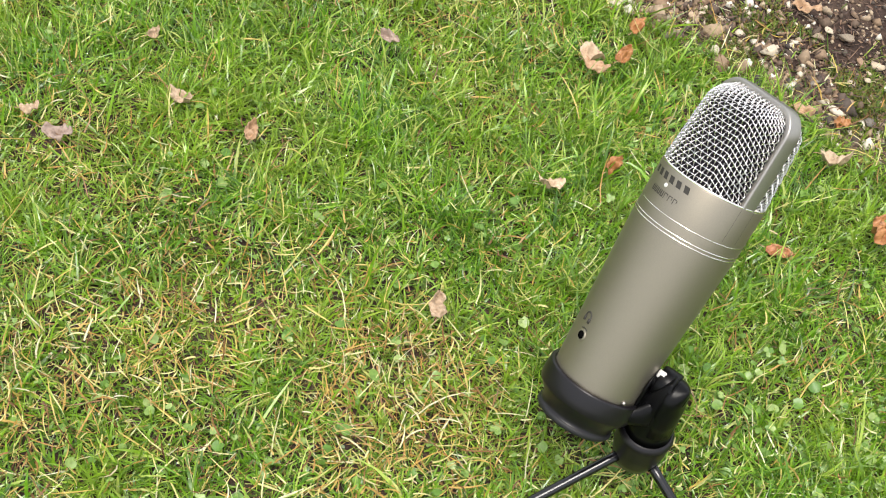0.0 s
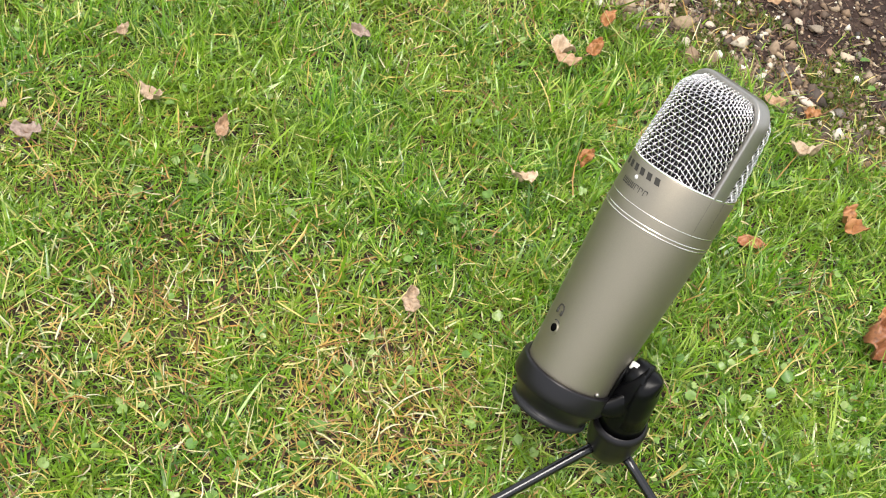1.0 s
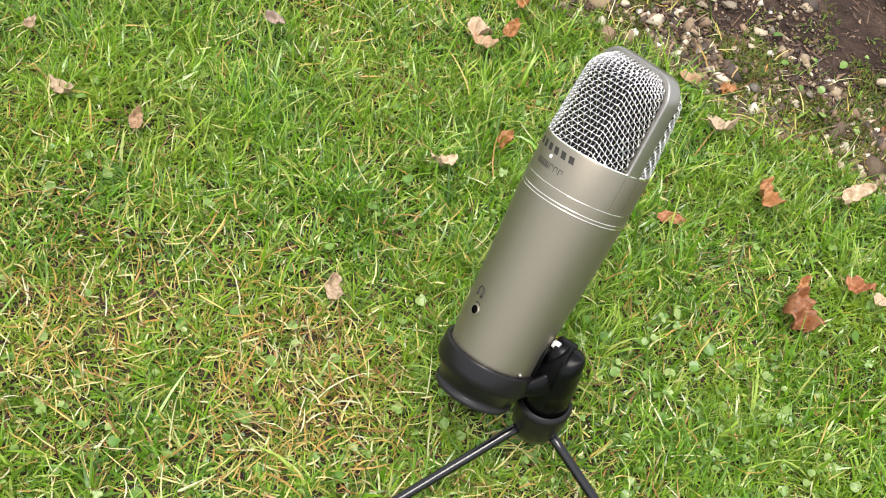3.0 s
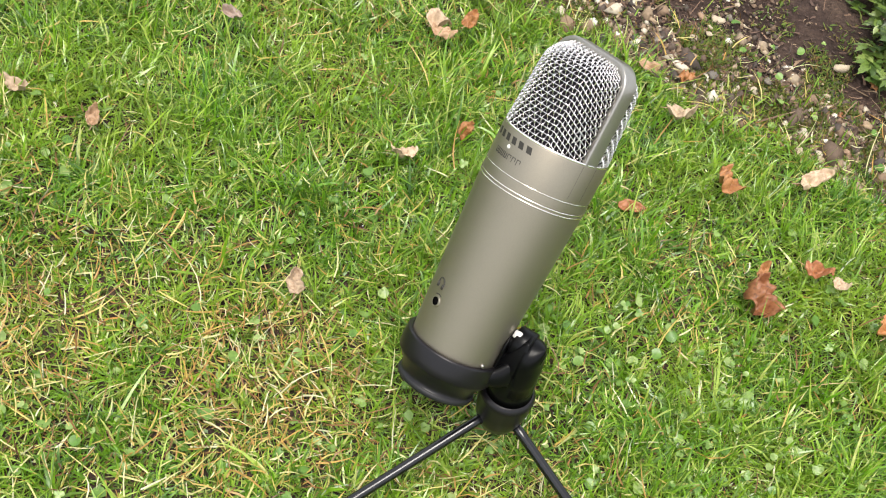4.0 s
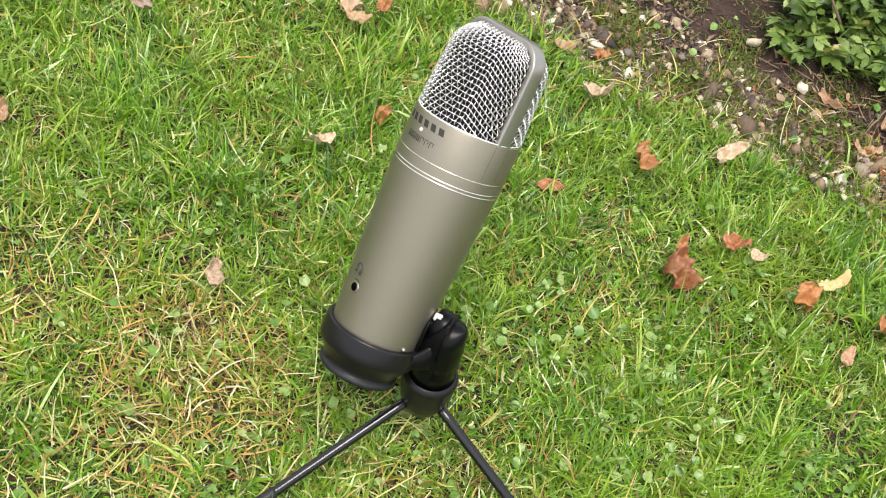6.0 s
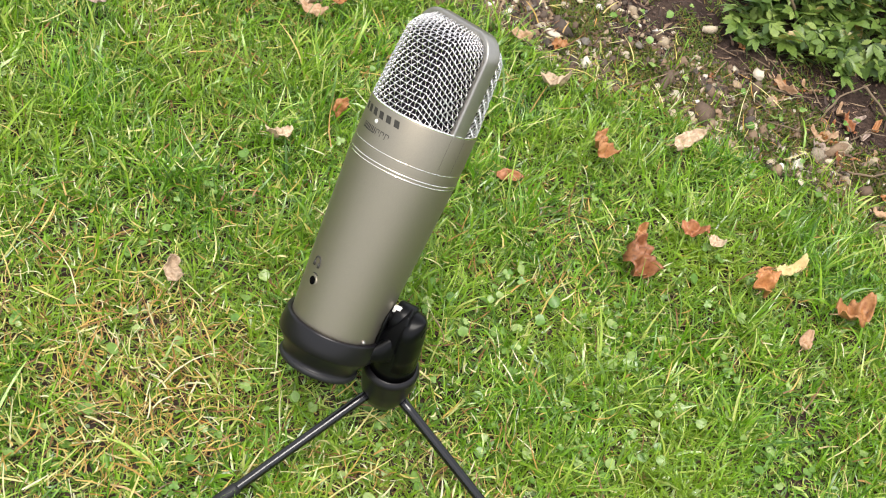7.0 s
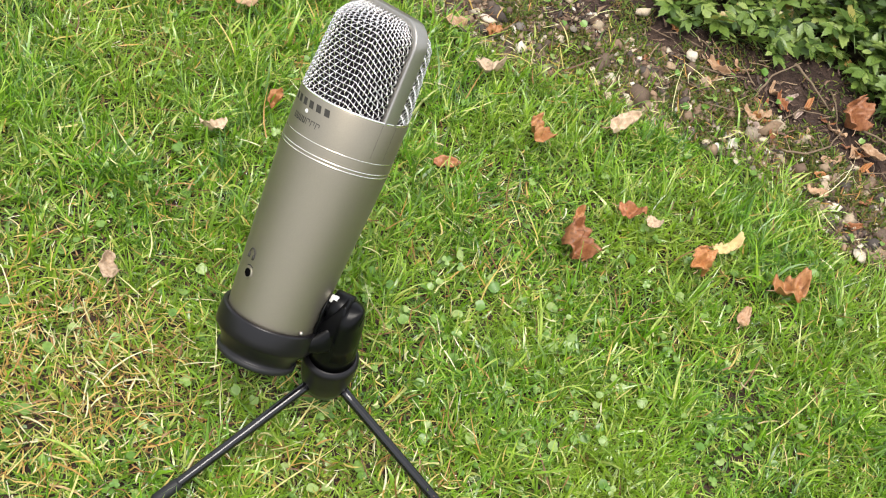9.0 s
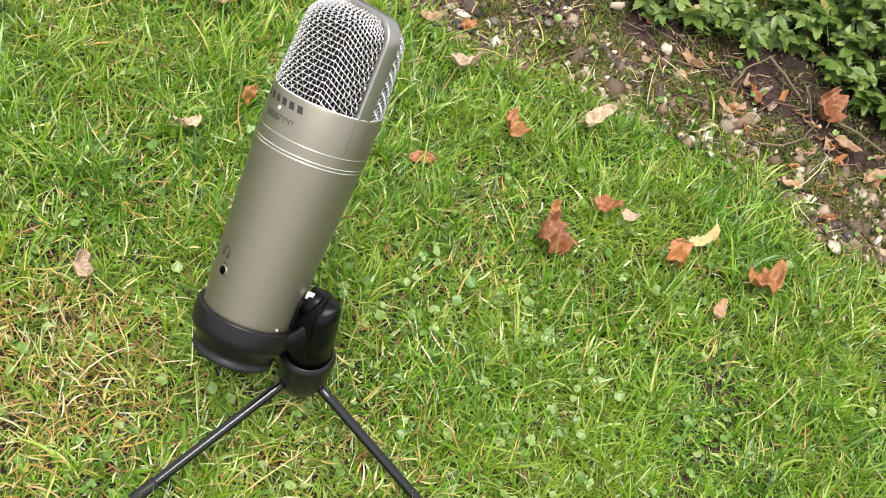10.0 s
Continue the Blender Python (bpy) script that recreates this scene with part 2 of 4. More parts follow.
# ---- ground: one sheet, fine round the stand and coarse out to the horizon ----
def ground_sheet():
    near = list(np.arange(-0.72, 0.721, 0.012))
    far = list(np.arange(0.76, 2.8, 0.04)) + [3.0, 5.0, 10, 25, 80, 300]
    axis = [-v for v in far[::-1]] + near + far
    n = len(axis)
    xs, ys = np.meshgrid(axis, axis, indexing="ij")
    zs = ground_z(xs, ys)
    verts = np.stack([xs, ys, zs], -1).reshape(-1, 3).tolist()
    faces, which = [], []
    for i in range(n - 1):
        for j in range(n - 1):
            faces.append((i * n + j, (i + 1) * n + j, (i + 1) * n + j + 1, i * n + j + 1))
            x, y = (axis[i] + axis[i + 1]) / 2, (axis[j] + axis[j + 1]) / 2
            past = float(into_bed(x, y))
            which.append(1 if (past < 0 and (x < -0.6 or x > 0.62 or y < -0.24)) or past > 0.9 or max(abs(x), abs(y)) > 2.6 else 0)
    me = raw_mesh("ground", verts, faces, soil_mat, True)
    me.materials.append(far_mat)
    me.polygons.foreach_set("material_index", which)
    return tagged(new("ground", me), "dark brown soil under the lawn and the bare planting bed", "ground", kind="structure")


ground_sheet()


# ---- the microphone ----
AXIS = Vector((0.2129, 0.4923, 0.8440)).normalized()
BASE = Vector((-0.0354, 0.0072, 0.0762))
FRONT_AT = 122.0
side_u = AXIS.cross(Vector((0, 0, 1))).normalized()
side_v = side_u.cross(AXIS)
front = math.cos(radians(FRONT_AT)) * side_u + math.sin(radians(FRONT_AT)) * side_v
across = AXIS.cross(front)
MIC = Matrix(((front.x, across.x, AXIS.x, BASE.x), (front.y, across.y, AXIS.y, BASE.y), (front.z, across.z, AXIS.z, BASE.z), (0, 0, 0, 1)))
FLANGE, HEAD = 0.1152, 0.0462


def body_r(s):
    return 0.0225 + 0.0045 * min(max(s / 0.0887, 0), 1) ** 0.92


def on_body(phi, s, off=0.0):
    r = body_r(s) + off
    return Vector((r * math.cos(radians(phi)), r * math.sin(radians(phi)), s))


def patch(bm, phi0, phi1, s0, s1, off=0.00012, slant=0.0, n=6):
    """A thin raised print on the body, between two angles and two heights."""
    rows = []
    for s, sl in ((s0, 0.0), (s1, slant)):
        rows.append([bm.verts.new(on_body(phi0 + sl + (phi1 - phi0) * i / n, s, off)) for i in range(n + 1)])
    for i in range(n):
        bm.faces.new((rows[0][i], rows[0][i + 1], rows[1][i + 1], rows[1][i]))


def ring_bar(bm, s, minor, n=96, r=None):
    rad = body_r(s) if r is None else r
    pts = [Vector((rad * math.cos(2 * math.pi * i / n), rad * math.sin(2 * math.pi * i / n), s)) for i in range(n + 1)]
    return tube(bm, pts, minor, 6, False)


def head_profile(n=60):
    """Depth and height of the grille's middle line, evenly spaced along it."""
    pts = [(0.0258 - 0.12 * 0.031 * i / 20, 0.031 * i / 20) for i in range(20)]
    x0, h0, x1, h1 = 0.0258 - 0.12 * 0.031, 0.031, 0.0035, 0.0448
    pts += [(x1 + (x0 - x1) * math.cos(a), h0 + (h1 - h0) * math.sin(a)) for a in [math.pi / 2 * i / 24 for i in range(25)]]
    ln = [0.0]
    for a, b in zip(pts, pts[1:]):
        ln.append(ln[-1] + math.dist(a, b))
    even = np.linspace(0, ln[-1], n)
    return np.interp(even, ln, [p[0] for p in pts]), np.interp(even, ln, [p[1] for p in pts]), ln[-1]


def half_width(h):
    if h < 0.0330:
        return 0.0252 - 0.03 * h
    return 0.0140 + math.sqrt(max(0.0108 ** 2 - (h - 0.0330) ** 2, 0.0)) * (0.0242 - 0.0140) / 0.0108


PX, PH, PLEN = head_profile(400)


def head_point(phi, k, off=0.0):
    """On the front grille: phi degrees round from the front, k from 0 (flange) to 1 (top)."""
    x, h = float(np.interp(k, np.linspace(0, 1, 400), PX)), float(np.interp(k, np.linspace(0, 1, 400), PH))
    w = half_width(min(h, 0.0430))
    c, s = math.cos(radians(phi)), math.sin(radians(phi))
    q = Vector((x * c ** 0.9 if c > 0 else 0, w * s, FLANGE + h))
    rise = smooth_step(0.45, 1.0, k)
    nrm = Vector((c * (1 - 0.6 * rise), s * (1 - 0.8 * rise), 0.12 + rise)).normalized()
    return q + nrm * off


def grille(back):
    """Crimped wires in a plain weave; past a soft crease the rows run down towards the strap."""
    bm = bmesh.new()
    cols, rows, wire, span, fine = 37, 22, 0.00034, 84.0, 6

    def row_k(j, phi):
        k = j / (rows - 1)
        e = max(0.0, (abs(phi) - 38) / 45)
        return k - 0.17 * e - 0.10 * k * k * (abs(phi) / 84) ** 2

    for i in range(cols):
        phi = -span + 2 * span * i / (cols - 1)
        pts = []
        for j in range((rows + 5) * fine + 1):
            k = row_k(j / fine, phi)
            if k > 1.0:
                break
            if k > -0.02:
                pts.append(head_point(phi, max(k, 0.0), 0.00100 * math.cos(math.pi * (j / fine + i)) - 0.0002))
        tube(bm, pts, wire, 6, False)
    for j in range(rows + 5):
        pts = []
        for i in range((cols - 1) * 4 + 1):
            phi = -span + 2 * span * i / ((cols - 1) * 4)
            k = row_k(j, phi)
            if k > 1.0 or k < -0.01:
                if len(pts) > 3:
                    tube(bm, pts, wire, 6, False)
                pts = []
                continue
            pts.append(head_point(phi, max(k, 0.0), -0.00016 * math.cos(math.pi * (i / 4 + j)) - 0.0005))
        if len(pts) > 3:
            tube(bm, pts, wire, 6, False)
    if back:
        bmesh.ops.rotate(bm, verts=bm.verts, cent=(0, 0, 0), matrix=Matrix.Rotation(math.pi, 3, "Z"))
    return bm


def gauze():
    bm = bmesh.new()
    for turn in (0, math.pi):
        grid = []
        for j in range(25):
            row = []
            for i in range(33):
                q = head_point(-88 + 176 * i / 32, j / 24, -0.0010)
                row.append(bm.verts.new(Matrix.Rotation(turn, 3, "Z") @ q))
            grid.append(row)
        for j in range(24):
            for i in range(32):
                bm.faces.new((grid[j][i], grid[j][i + 1], grid[j + 1][i + 1], grid[j + 1][i]))
    return bm


def band():
    """The strap that runs up one side of the head, over the top and down the other."""
    path = [(0.0252, -0.004 + 0.0390 * i / 12) for i in range(13)]
    cy, ch, rr = 0.0144, 0.0353, 0.0108
    path += [(cy + rr * math.cos(a), ch + rr * math.sin(a)) for a in [math.pi / 2 * i / 14 for i in range(1, 15)]]
    path += [(cy * (1 - i / 6), ch + rr) for i in range(1, 7)]
    path += [(-y, h) for y, h in path[-2::-1]]
    half, thick, rad = 0.0041, 0.0016, 0.0009
    section = []
    for cx, ct, a0 in ((half - rad, thick - rad, 0), (-half + rad, thick - rad, 90), (-half + rad, -thick + rad, 180), (half - rad, -thick + rad, 270)):
        section += [(cx + rad * math.cos(radians(a0 + 22.5 * k)), ct + rad * math.sin(radians(a0 + 22.5 * k))) for k in range(5)]
    bm = bmesh.new()
    rings = []
    for i, (y, h) in enumerate(path):
        ya, ha = path[max(i - 1, 0)]
        yb, hb = path[min(i + 1, len(path) - 1)]
        t = Vector((yb - ya, hb - ha)).normalized()
        out = Vector((t.y, -t.x))
        rings.append([bm.verts.new((sx, y + out.x * st, FLANGE + h + out.y * st)) for sx, st in section])
    m = len(section)
    for a, b in zip(rings, rings[1:]):
        for k in range(m):
            bm.faces.new((a[k], b[k], b[(k + 1) % m], a[(k + 1) % m]))
    bm.faces.new(rings[0])
    bm.faces.new(rings[-1][::-1])
    bmesh.ops.recalc_face_normals(bm, faces=bm.faces)
    return bm


def turned(bm):
    """The head sits slightly twisted on the barrel."""
    bmesh.ops.rotate(bm, verts=bm.verts, cent=(0, 0, 0), matrix=Matrix.Rotation(radians(-3.5), 3, "Z"))
    return bm


def microphone():
    mic = tagged(new("microphone"), "silver studio microphone with woven wire grille on a desk tripod", "microphone")
    mic.matrix_world = MIC
    prof = [(0, -0.004), (0.0222, -0.004)] + [(body_r(s), s) for s in [0.0887 * i / 12 for i in range(13)]]
    prof += [(0.027, 0.0889), (0.027, 0.1146), (0.02685, 0.1151), (0.0264, 0.1153), (0.0255, 0.1151), (0.0252, 0.1120), (0, 0.1120)]
    body = part("body", lathe(prof, 128), nickel_mat, mic, "satin champagne-silver metal barrel")
    for s, minor in ((0.0957, 0.00022), (0.0903, 0.00032), (0.0886, 0.00032)):
        part("groove_ring", ring_bar(bmesh.new(), s, minor), rim_mat, body, "fine bright ring line")
    part("flange_rim", ring_bar(bmesh.new(), 0.1153, 0.0007, r=0.0263), rim_mat, body, "bright rim under the grille")
    for back in (False, True):
        part("grille", turned(grille(back)), wire_mat, mic, "woven bright wire mesh")
    # seams where the strap runs down into the barrel
    for a0 in (77.6, 95.2, 257.6, 275.2):
        bm = bmesh.new()
        patch(bm, a0, a0 + 0.28, 0.0975, 0.1146, 0.00004, n=1)
        part("strap_seam", bm, print_mat, body, "fine dark seam")
    part("inner_gauze", turned(gauze()), gauze_mat, mic, "dark gauze behind the wire mesh")
    part("head_band", turned(band()), band_mat, mic, "smooth metal strap over the head")
    bm = bmesh.new()  # maker's mark: six slanted blocks
    for i in range(6):
        a0 = -33.5 + i * 10.1
        patch(bm, a0 + 1.6, a0 + 7.6, 0.1089, 0.1122, slant=-1.8)
    part("maker_mark", bm, print_mat, body, "row of dark printed blocks")
    bm = bmesh.new()  # model mark: thin strokes
    for i in range(4):
        a0 = -19.5 + i * 5.2
        patch(bm, a0, a0 + 1.3, 0.1013, 0.1042)
        patch(bm, a0 + 1.3, a0 + 4.0, 0.1013, 0.1018)
        patch(bm, a0 + 2.9, a0 + 4.0, 0.1018, 0.1042)
    for i in range(3):
        a0 = 1.6 + i * 6.2
        patch(bm, a0, a0 + 0.7, 0.1013, 0.1042)
        patch(bm, a0 + 0.7, a0 + 4.4, 0.10385, 0.1042)
        patch(bm, a0 + 3.8, a0 + 4.5, 0.1026, 0.10385)
    part("model_mark", bm, print_mat, body, "row of thin printed strokes")
    bm = bmesh.new()
    bmesh.ops.create_uvsphere(bm, u_segments=16, v_segments=8, radius=0.0011)
    bmesh.ops.translate(bm, verts=bm.verts, vec=on_body(-3, 0.1068, -0.0003))
    part("indicator_light", bm, lens_glint_mat, body, "small clear indicator light, unlit")
    # headphone socket
    at = on_body(-5, 0.0228, 0.0)
    turn = Matrix.Translation(at) @ Matrix.Rotation(radians(-5), 4, "Z") @ Matrix.Rotation(radians(90), 4, "Y")
    bm = lathe([(0.0018, -0.002), (0.0018, 0.0002), (0.0022, 0.0005), (0.0029, 0.0004), (0.0031, 0.0), (0.0031, -0.001)], 32)
    bmesh.ops.transform(bm, verts=bm.verts, matrix=turn)
    jack = part("headphone_socket", bm, nickel_mat, mic, "round metal headphone socket")
    # closing disc whose black colour stands for the shade inside the socket
    bm = lathe([(0.0, 0.00052), (0.0021, 0.00052), (0.0021, -0.002)], 24)
    bmesh.ops.transform(bm, verts=bm.verts, matrix=turn)
    part("socket_shade_disc", bm, hole_shade_mat, jack)
    bm = bmesh.new()  # headphone sign
    pts = [on_body(-9 + 5.2 * math.cos(radians(a)), 0.0322 + 0.0024 * math.sin(radians(a)), 0.0001) for a in range(-25, 206, 10)]
    tube(bm, pts, 0.00042, 5)
    for sgn in (-1, 1):
        tube(bm, [on_body(-9 + sgn * 4.3, 0.0296, 0.0001), on_body(-9 + sgn * 4.6, 0.0318, 0.0001)], 0.00075, 6)
    tube(bm, [on_body(-5 + 9 * math.cos(radians(a)), 0.0228 + 0.0038 * math.sin(radians(a)), 0.00005) for a in range(60, 125, 8)], 0.00028, 4)
    part("headphone_sign", bm, print_mat, body, "dark printed headphone sign")
    return mic


microphone()


# ---- the desk tripod with its clamp ring ----
STAND = Vector((-0.0016, 0.003, 0.0))


def fork_ear(near):
    """One cheek of the post: a tapered half-round with a rounded top; near: on the +u side."""
    bm = bmesh.new()
    slot, rings = 0.0010 if near else 0.0085, []
    sgn = 1 if near else -1
    top, arc = (0.0874, 0.0104) if near else (0.0870, 0.0090)
    levels = [(0.0640, 0.0117, 0.0117), (0.0740, 0.0115, 0.0113), (0.0830, 0.0113, 0.0109), (top, 0.0106, arc)]
    levels += [(top + arc * math.sin(radians(a)), 0.0106 - 0.0016 * (a / 88) ** 2, arc * math.cos(radians(a))) for a in (10, 20, 30, 40, 50, 60, 70, 79, 87)]
    for z, rx, ry in levels:
        ring = []
        for k in range(17):
            a = math.pi * (k / 16 - 0.5)
            ring.append(bm.verts.new((sgn * (slot + (rx - slot) * max(math.cos(a), 0) ** 0.7), ry * math.sin(a), z)))
        rings.append(ring)
    for a, b in zip(rings, rings[1:]):
        for k in range(16):
            bm.faces.new((a[k], a[k + 1], b[k + 1], b[k]))
        bm.faces.new((a[16], a[0], b[0], b[16]))
    bm.faces.new(rings[0])
    bm.faces.new(rings[-1])
    bmesh.ops.recalc_face_normals(bm, faces=bm.faces)
    ang = math.atan2(side_u.y, side_u.x)
    bmesh.ops.transform(bm, verts=bm.verts, matrix=Matrix.Translation(STAND) @ Matrix.Rotation(ang, 4, "Z"))
    return bm


def tripod():
    st = tagged(new("tripod_stand"), "small black desk tripod with three thin legs standing in the grass", "tripod")
    hub = part("hub", lathe([(0, 0.0285), (0.0086, 0.0285), (0.0108, 0.0300), (0.0127, 0.0360), (0.0140, 0.0440), (0.0145, 0.0525), (0.0147, 0.0545), (0.0146, 0.0553), (0.0130, 0.0578), (0.0124, 0.0580), (0.0121, 0.0574), (0.0121, 0.0560), (0, 0.0560)], 64), plastic_mat, st, "satin black plastic hub")
    hub.location = STAND - Vector((0, 0, 0.0018))
    part("hub_screw", lathe([(0, 0.0262), (0.0040, 0.0262), (0.0046, 0.0272), (0.0046, 0.0290), (0, 0.0290)], 24), rubber_mat, hub)
    post = part("post", lathe([(0, 0.0550), (0.0120, 0.0550), (0.0119, 0.0620), (0.0116, 0.0720), (0.0112, 0.0790), (0.0100, 0.0835), (0.0070, 0.0855), (0, 0.0860)], 64), gloss_mat, st, "smooth black tapered post")
    post.location = STAND
    for near in (True, False):
        part("fork_ear", fork_ear(near), gloss_mat, st, "glossy black rounded fork ear")
    ang = math.atan2(side_u.y, side_u.x)
    turn = Matrix.Translation(STAND + Vector((0, 0, 0.0905))) @ Matrix.Rotation(ang, 4, "Z") @ Matrix.Rotation(radians(90), 4, "Y")
    bm = lathe([(0, -0.0126), (0.0034, -0.0126), (0.0038, -0.0120), (0.0038, 0.0098), (0.0034, 0.0104), (0, 0.0104)], 24)
    bmesh.ops.transform(bm, verts=bm.verts, matrix=turn)
    part("pivot_bolt", bm, gloss_mat, st)
    bm = bmesh.new()  # pale plate as the hinge's painted sky glint, and dark knuckle behind the cheeks
    bmesh.ops.create_cube(bm, size=1)
    bmesh.ops.scale(bm, verts=bm.verts, vec=(0.0040, 0.0018, 0.0040))
    bmesh.ops.bevel(bm, geom=bm.edges[:], offset=0.0003, segments=2, affect="EDGES")
    bmesh.ops.transform(bm, verts=bm.verts, matrix=Matrix.Translation(STAND + Vector((0, 0.0006, 0.0968)) - side_u * 0.0060) @ Matrix.Rotation(ang, 4, "Z") @ Matrix.Rotation(radians(-58), 4, "X"))
    part("hinge_glint", bm, lens_glint_mat, st, "pale plate as the sky's reflection on the black hinge")
    bm = lathe([(0, -0.0092), (0.0074, -0.0092), (0.0082, -0.0084), (0.0082, 0.0002), (0.0076, 0.0008), (0, 0.0008)], 40)
    bmesh.ops.transform(bm, verts=bm.verts, matrix=Matrix.Translation(STAND + Vector((0.0012, 0.0026, 0.0898)) + side_u * 0.0018) @ Matrix.Rotation(ang, 4, "Z") @ Matrix.Rotation(radians(90), 4, "Y"))
    part("hinge_knuckle", bm, gloss_mat, st, "black hinge knuckle")
    web = [(0.001, -0.003, 0.0985), (0.001, 0.003, 0.0975), (-0.0098, -0.006, 0.0780), (-0.0098, 0.004, 0.0780), (-0.005, -0.006, 0.0880), (-0.005, 0.004, 0.0880), (0.003, -0.0100, 0.0740), (-0.0075, -0.0098, 0.0690), (0.003, -0.0092, 0.0880)]
    bm = bmesh.new()
    for du, dw, z in web:
        at = STAND + side_u * du + Vector((-side_u.y, side_u.x, 0)) * dw + Vector((0, 0, z))
        bmesh.ops.create_icosphere(bm, subdivisions=2, radius=0.0012, matrix=Matrix.Translation(at))
    hull = bmesh.ops.convex_hull(bm, input=bm.verts)
    bmesh.ops.delete(bm, geom=list({g for g in hull["geom_interior"] + hull["geom_unused"] if isinstance(g, bmesh.types.BMVert)}), context="VERTS")
    part("hinge_cheek", bm, gloss_mat, st, "smooth black cheek between the ears")
    for az, z0, z1 in ((217.6, 0.0374, -0.0010), (323.6, 0.0355, -0.0070), (91.0, 0.0365, -0.0040)):
        d = Vector((math.cos(radians(az)), math.sin(radians(az)), 0))
        a, b = STAND + d * 0.0075 + Vector((0, 0, z0)), STAND + d * 0.0985 + Vector((0, 0, z1))
        pts = [a.lerp(b, k / 8) for k in range(9)]
        leg = part("leg", tube(bmesh.new(), pts, 0.0027, 16), leg_mat, st, "thin glossy black metal leg")
        foot = [a.lerp(b, 0.86), a.lerp(b, 0.875), a.lerp(b, 1.0), a.lerp(b, 1.03)]
        part("rubber_foot", tube(bmesh.new(), foot, [0.0027, 0.0032, 0.0033, 0.0022], 16), rubber_mat, leg, "matt black rubber tip")
    return st


def clamp_ring():
    """The socket that holds the microphone's lower end and hinges in the fork."""
    cl = tagged(new("microphone_clamp"), "black plastic swivel clamp round the microphone's lower end", "microphone clamp")
    cl.matrix_world = MIC
    prof = [(0.0226, -0.003), (0.0227, 0.0014), (0.0230, 0.0020), (0.0232, 0.0021), (0.0248, 0.0021), (0.0251, 0.0019), (0.0253, 0.0014), (0.0254, 0.0008), (0.0256, -0.0020), (0.0257, -0.0050), (0.0256, -0.0082), (0.0253, -0.0091),
            (0.0244, -0.0102), (0.0228, -0.0122), (0.0212, -0.0144), (0.0201, -0.0164), (0.0196, -0.0180), (0.0197, -0.0188), (0.0201, -0.0195)]
    part("socket", lathe(prof, 96), plastic_mat, cl, "black plastic socket ring")
    part("end_cap", lathe([(0.0186, -0.0190), (0.0202, -0.0194), (0.0207, -0.0204), (0.0207, -0.0216), (0.0200, -0.0226), (0.0150, -0.0228), (0, -0.0228)], 96), rubber_mat, cl, "black rubber end cap")
    inv = MIC.inverted()
    pivot = inv @ (STAND + Vector((0, 0, 0.0905)))
    phi = math.atan2(pivot.y, pivot.x)
    out = Vector((math.cos(phi), math.sin(phi), 0))
    tan = Vector((-math.sin(phi), math.cos(phi), 0))
    aside = tan * math.copysign(1.0, tan.dot(inv.to_3x3() @ side_u))
    bm = bmesh.new()  # arm from ring to hinge
    rings = []
    for d, sm, hw, hh, shift in [(0.0180, -0.0036, 0.0080, 0.0040, 0.0), (0.0236, -0.0034, 0.0078, 0.0046, 0.0), (0.0258, -0.0016, 0.0072, 0.0064, 0.0005), (0.0290, 0.0010, 0.0064, 0.0082, 0.0012), (0.0335, 0.0040, 0.0054, 0.0086, 0.0020)]:
        ring = []
        for i in range(16):
            a = 2 * math.pi * i / 16
            cx, cz = math.cos(a), math.sin(a)
            sq = lambda v: math.copysign(abs(v) ** 0.6, v)
            ring.append(bm.verts.new(out * d + tan * hw * sq(cx) - aside * shift + Vector((0, 0, sm + hh * sq(cz)))))
        rings.append(ring)
    for a, b in zip(rings, rings[1:]):
        for i in range(16):
            bm.faces.new((a[i], a[(i + 1) % 16], b[(i + 1) % 16], b[i]))
    bm.faces.new(rings[0])
    bm.faces.new(rings[-1])
    bmesh.ops.recalc_face_normals(bm, faces=bm.faces)
    part("hinge_arm", bm, gloss_mat, cl, "glossy black hinge arm")
    # added bright ball, standing in for the pale end of the ring's lip
    bm = bmesh.new()
    bmesh.ops.create_uvsphere(bm, u_segments=12, v_segments=8, radius=0.0012)
    bmesh.ops.translate(bm, verts=bm.verts, vec=Vector((0.0232 * math.cos(radians(88)), 0.0232 * math.sin(radians(88)), 0.0035)))
    part("ring_lip_end", bm, band_mat, cl, "small bright end of the socket ring's lip")
    return cl


tripod()
clamp_ring()


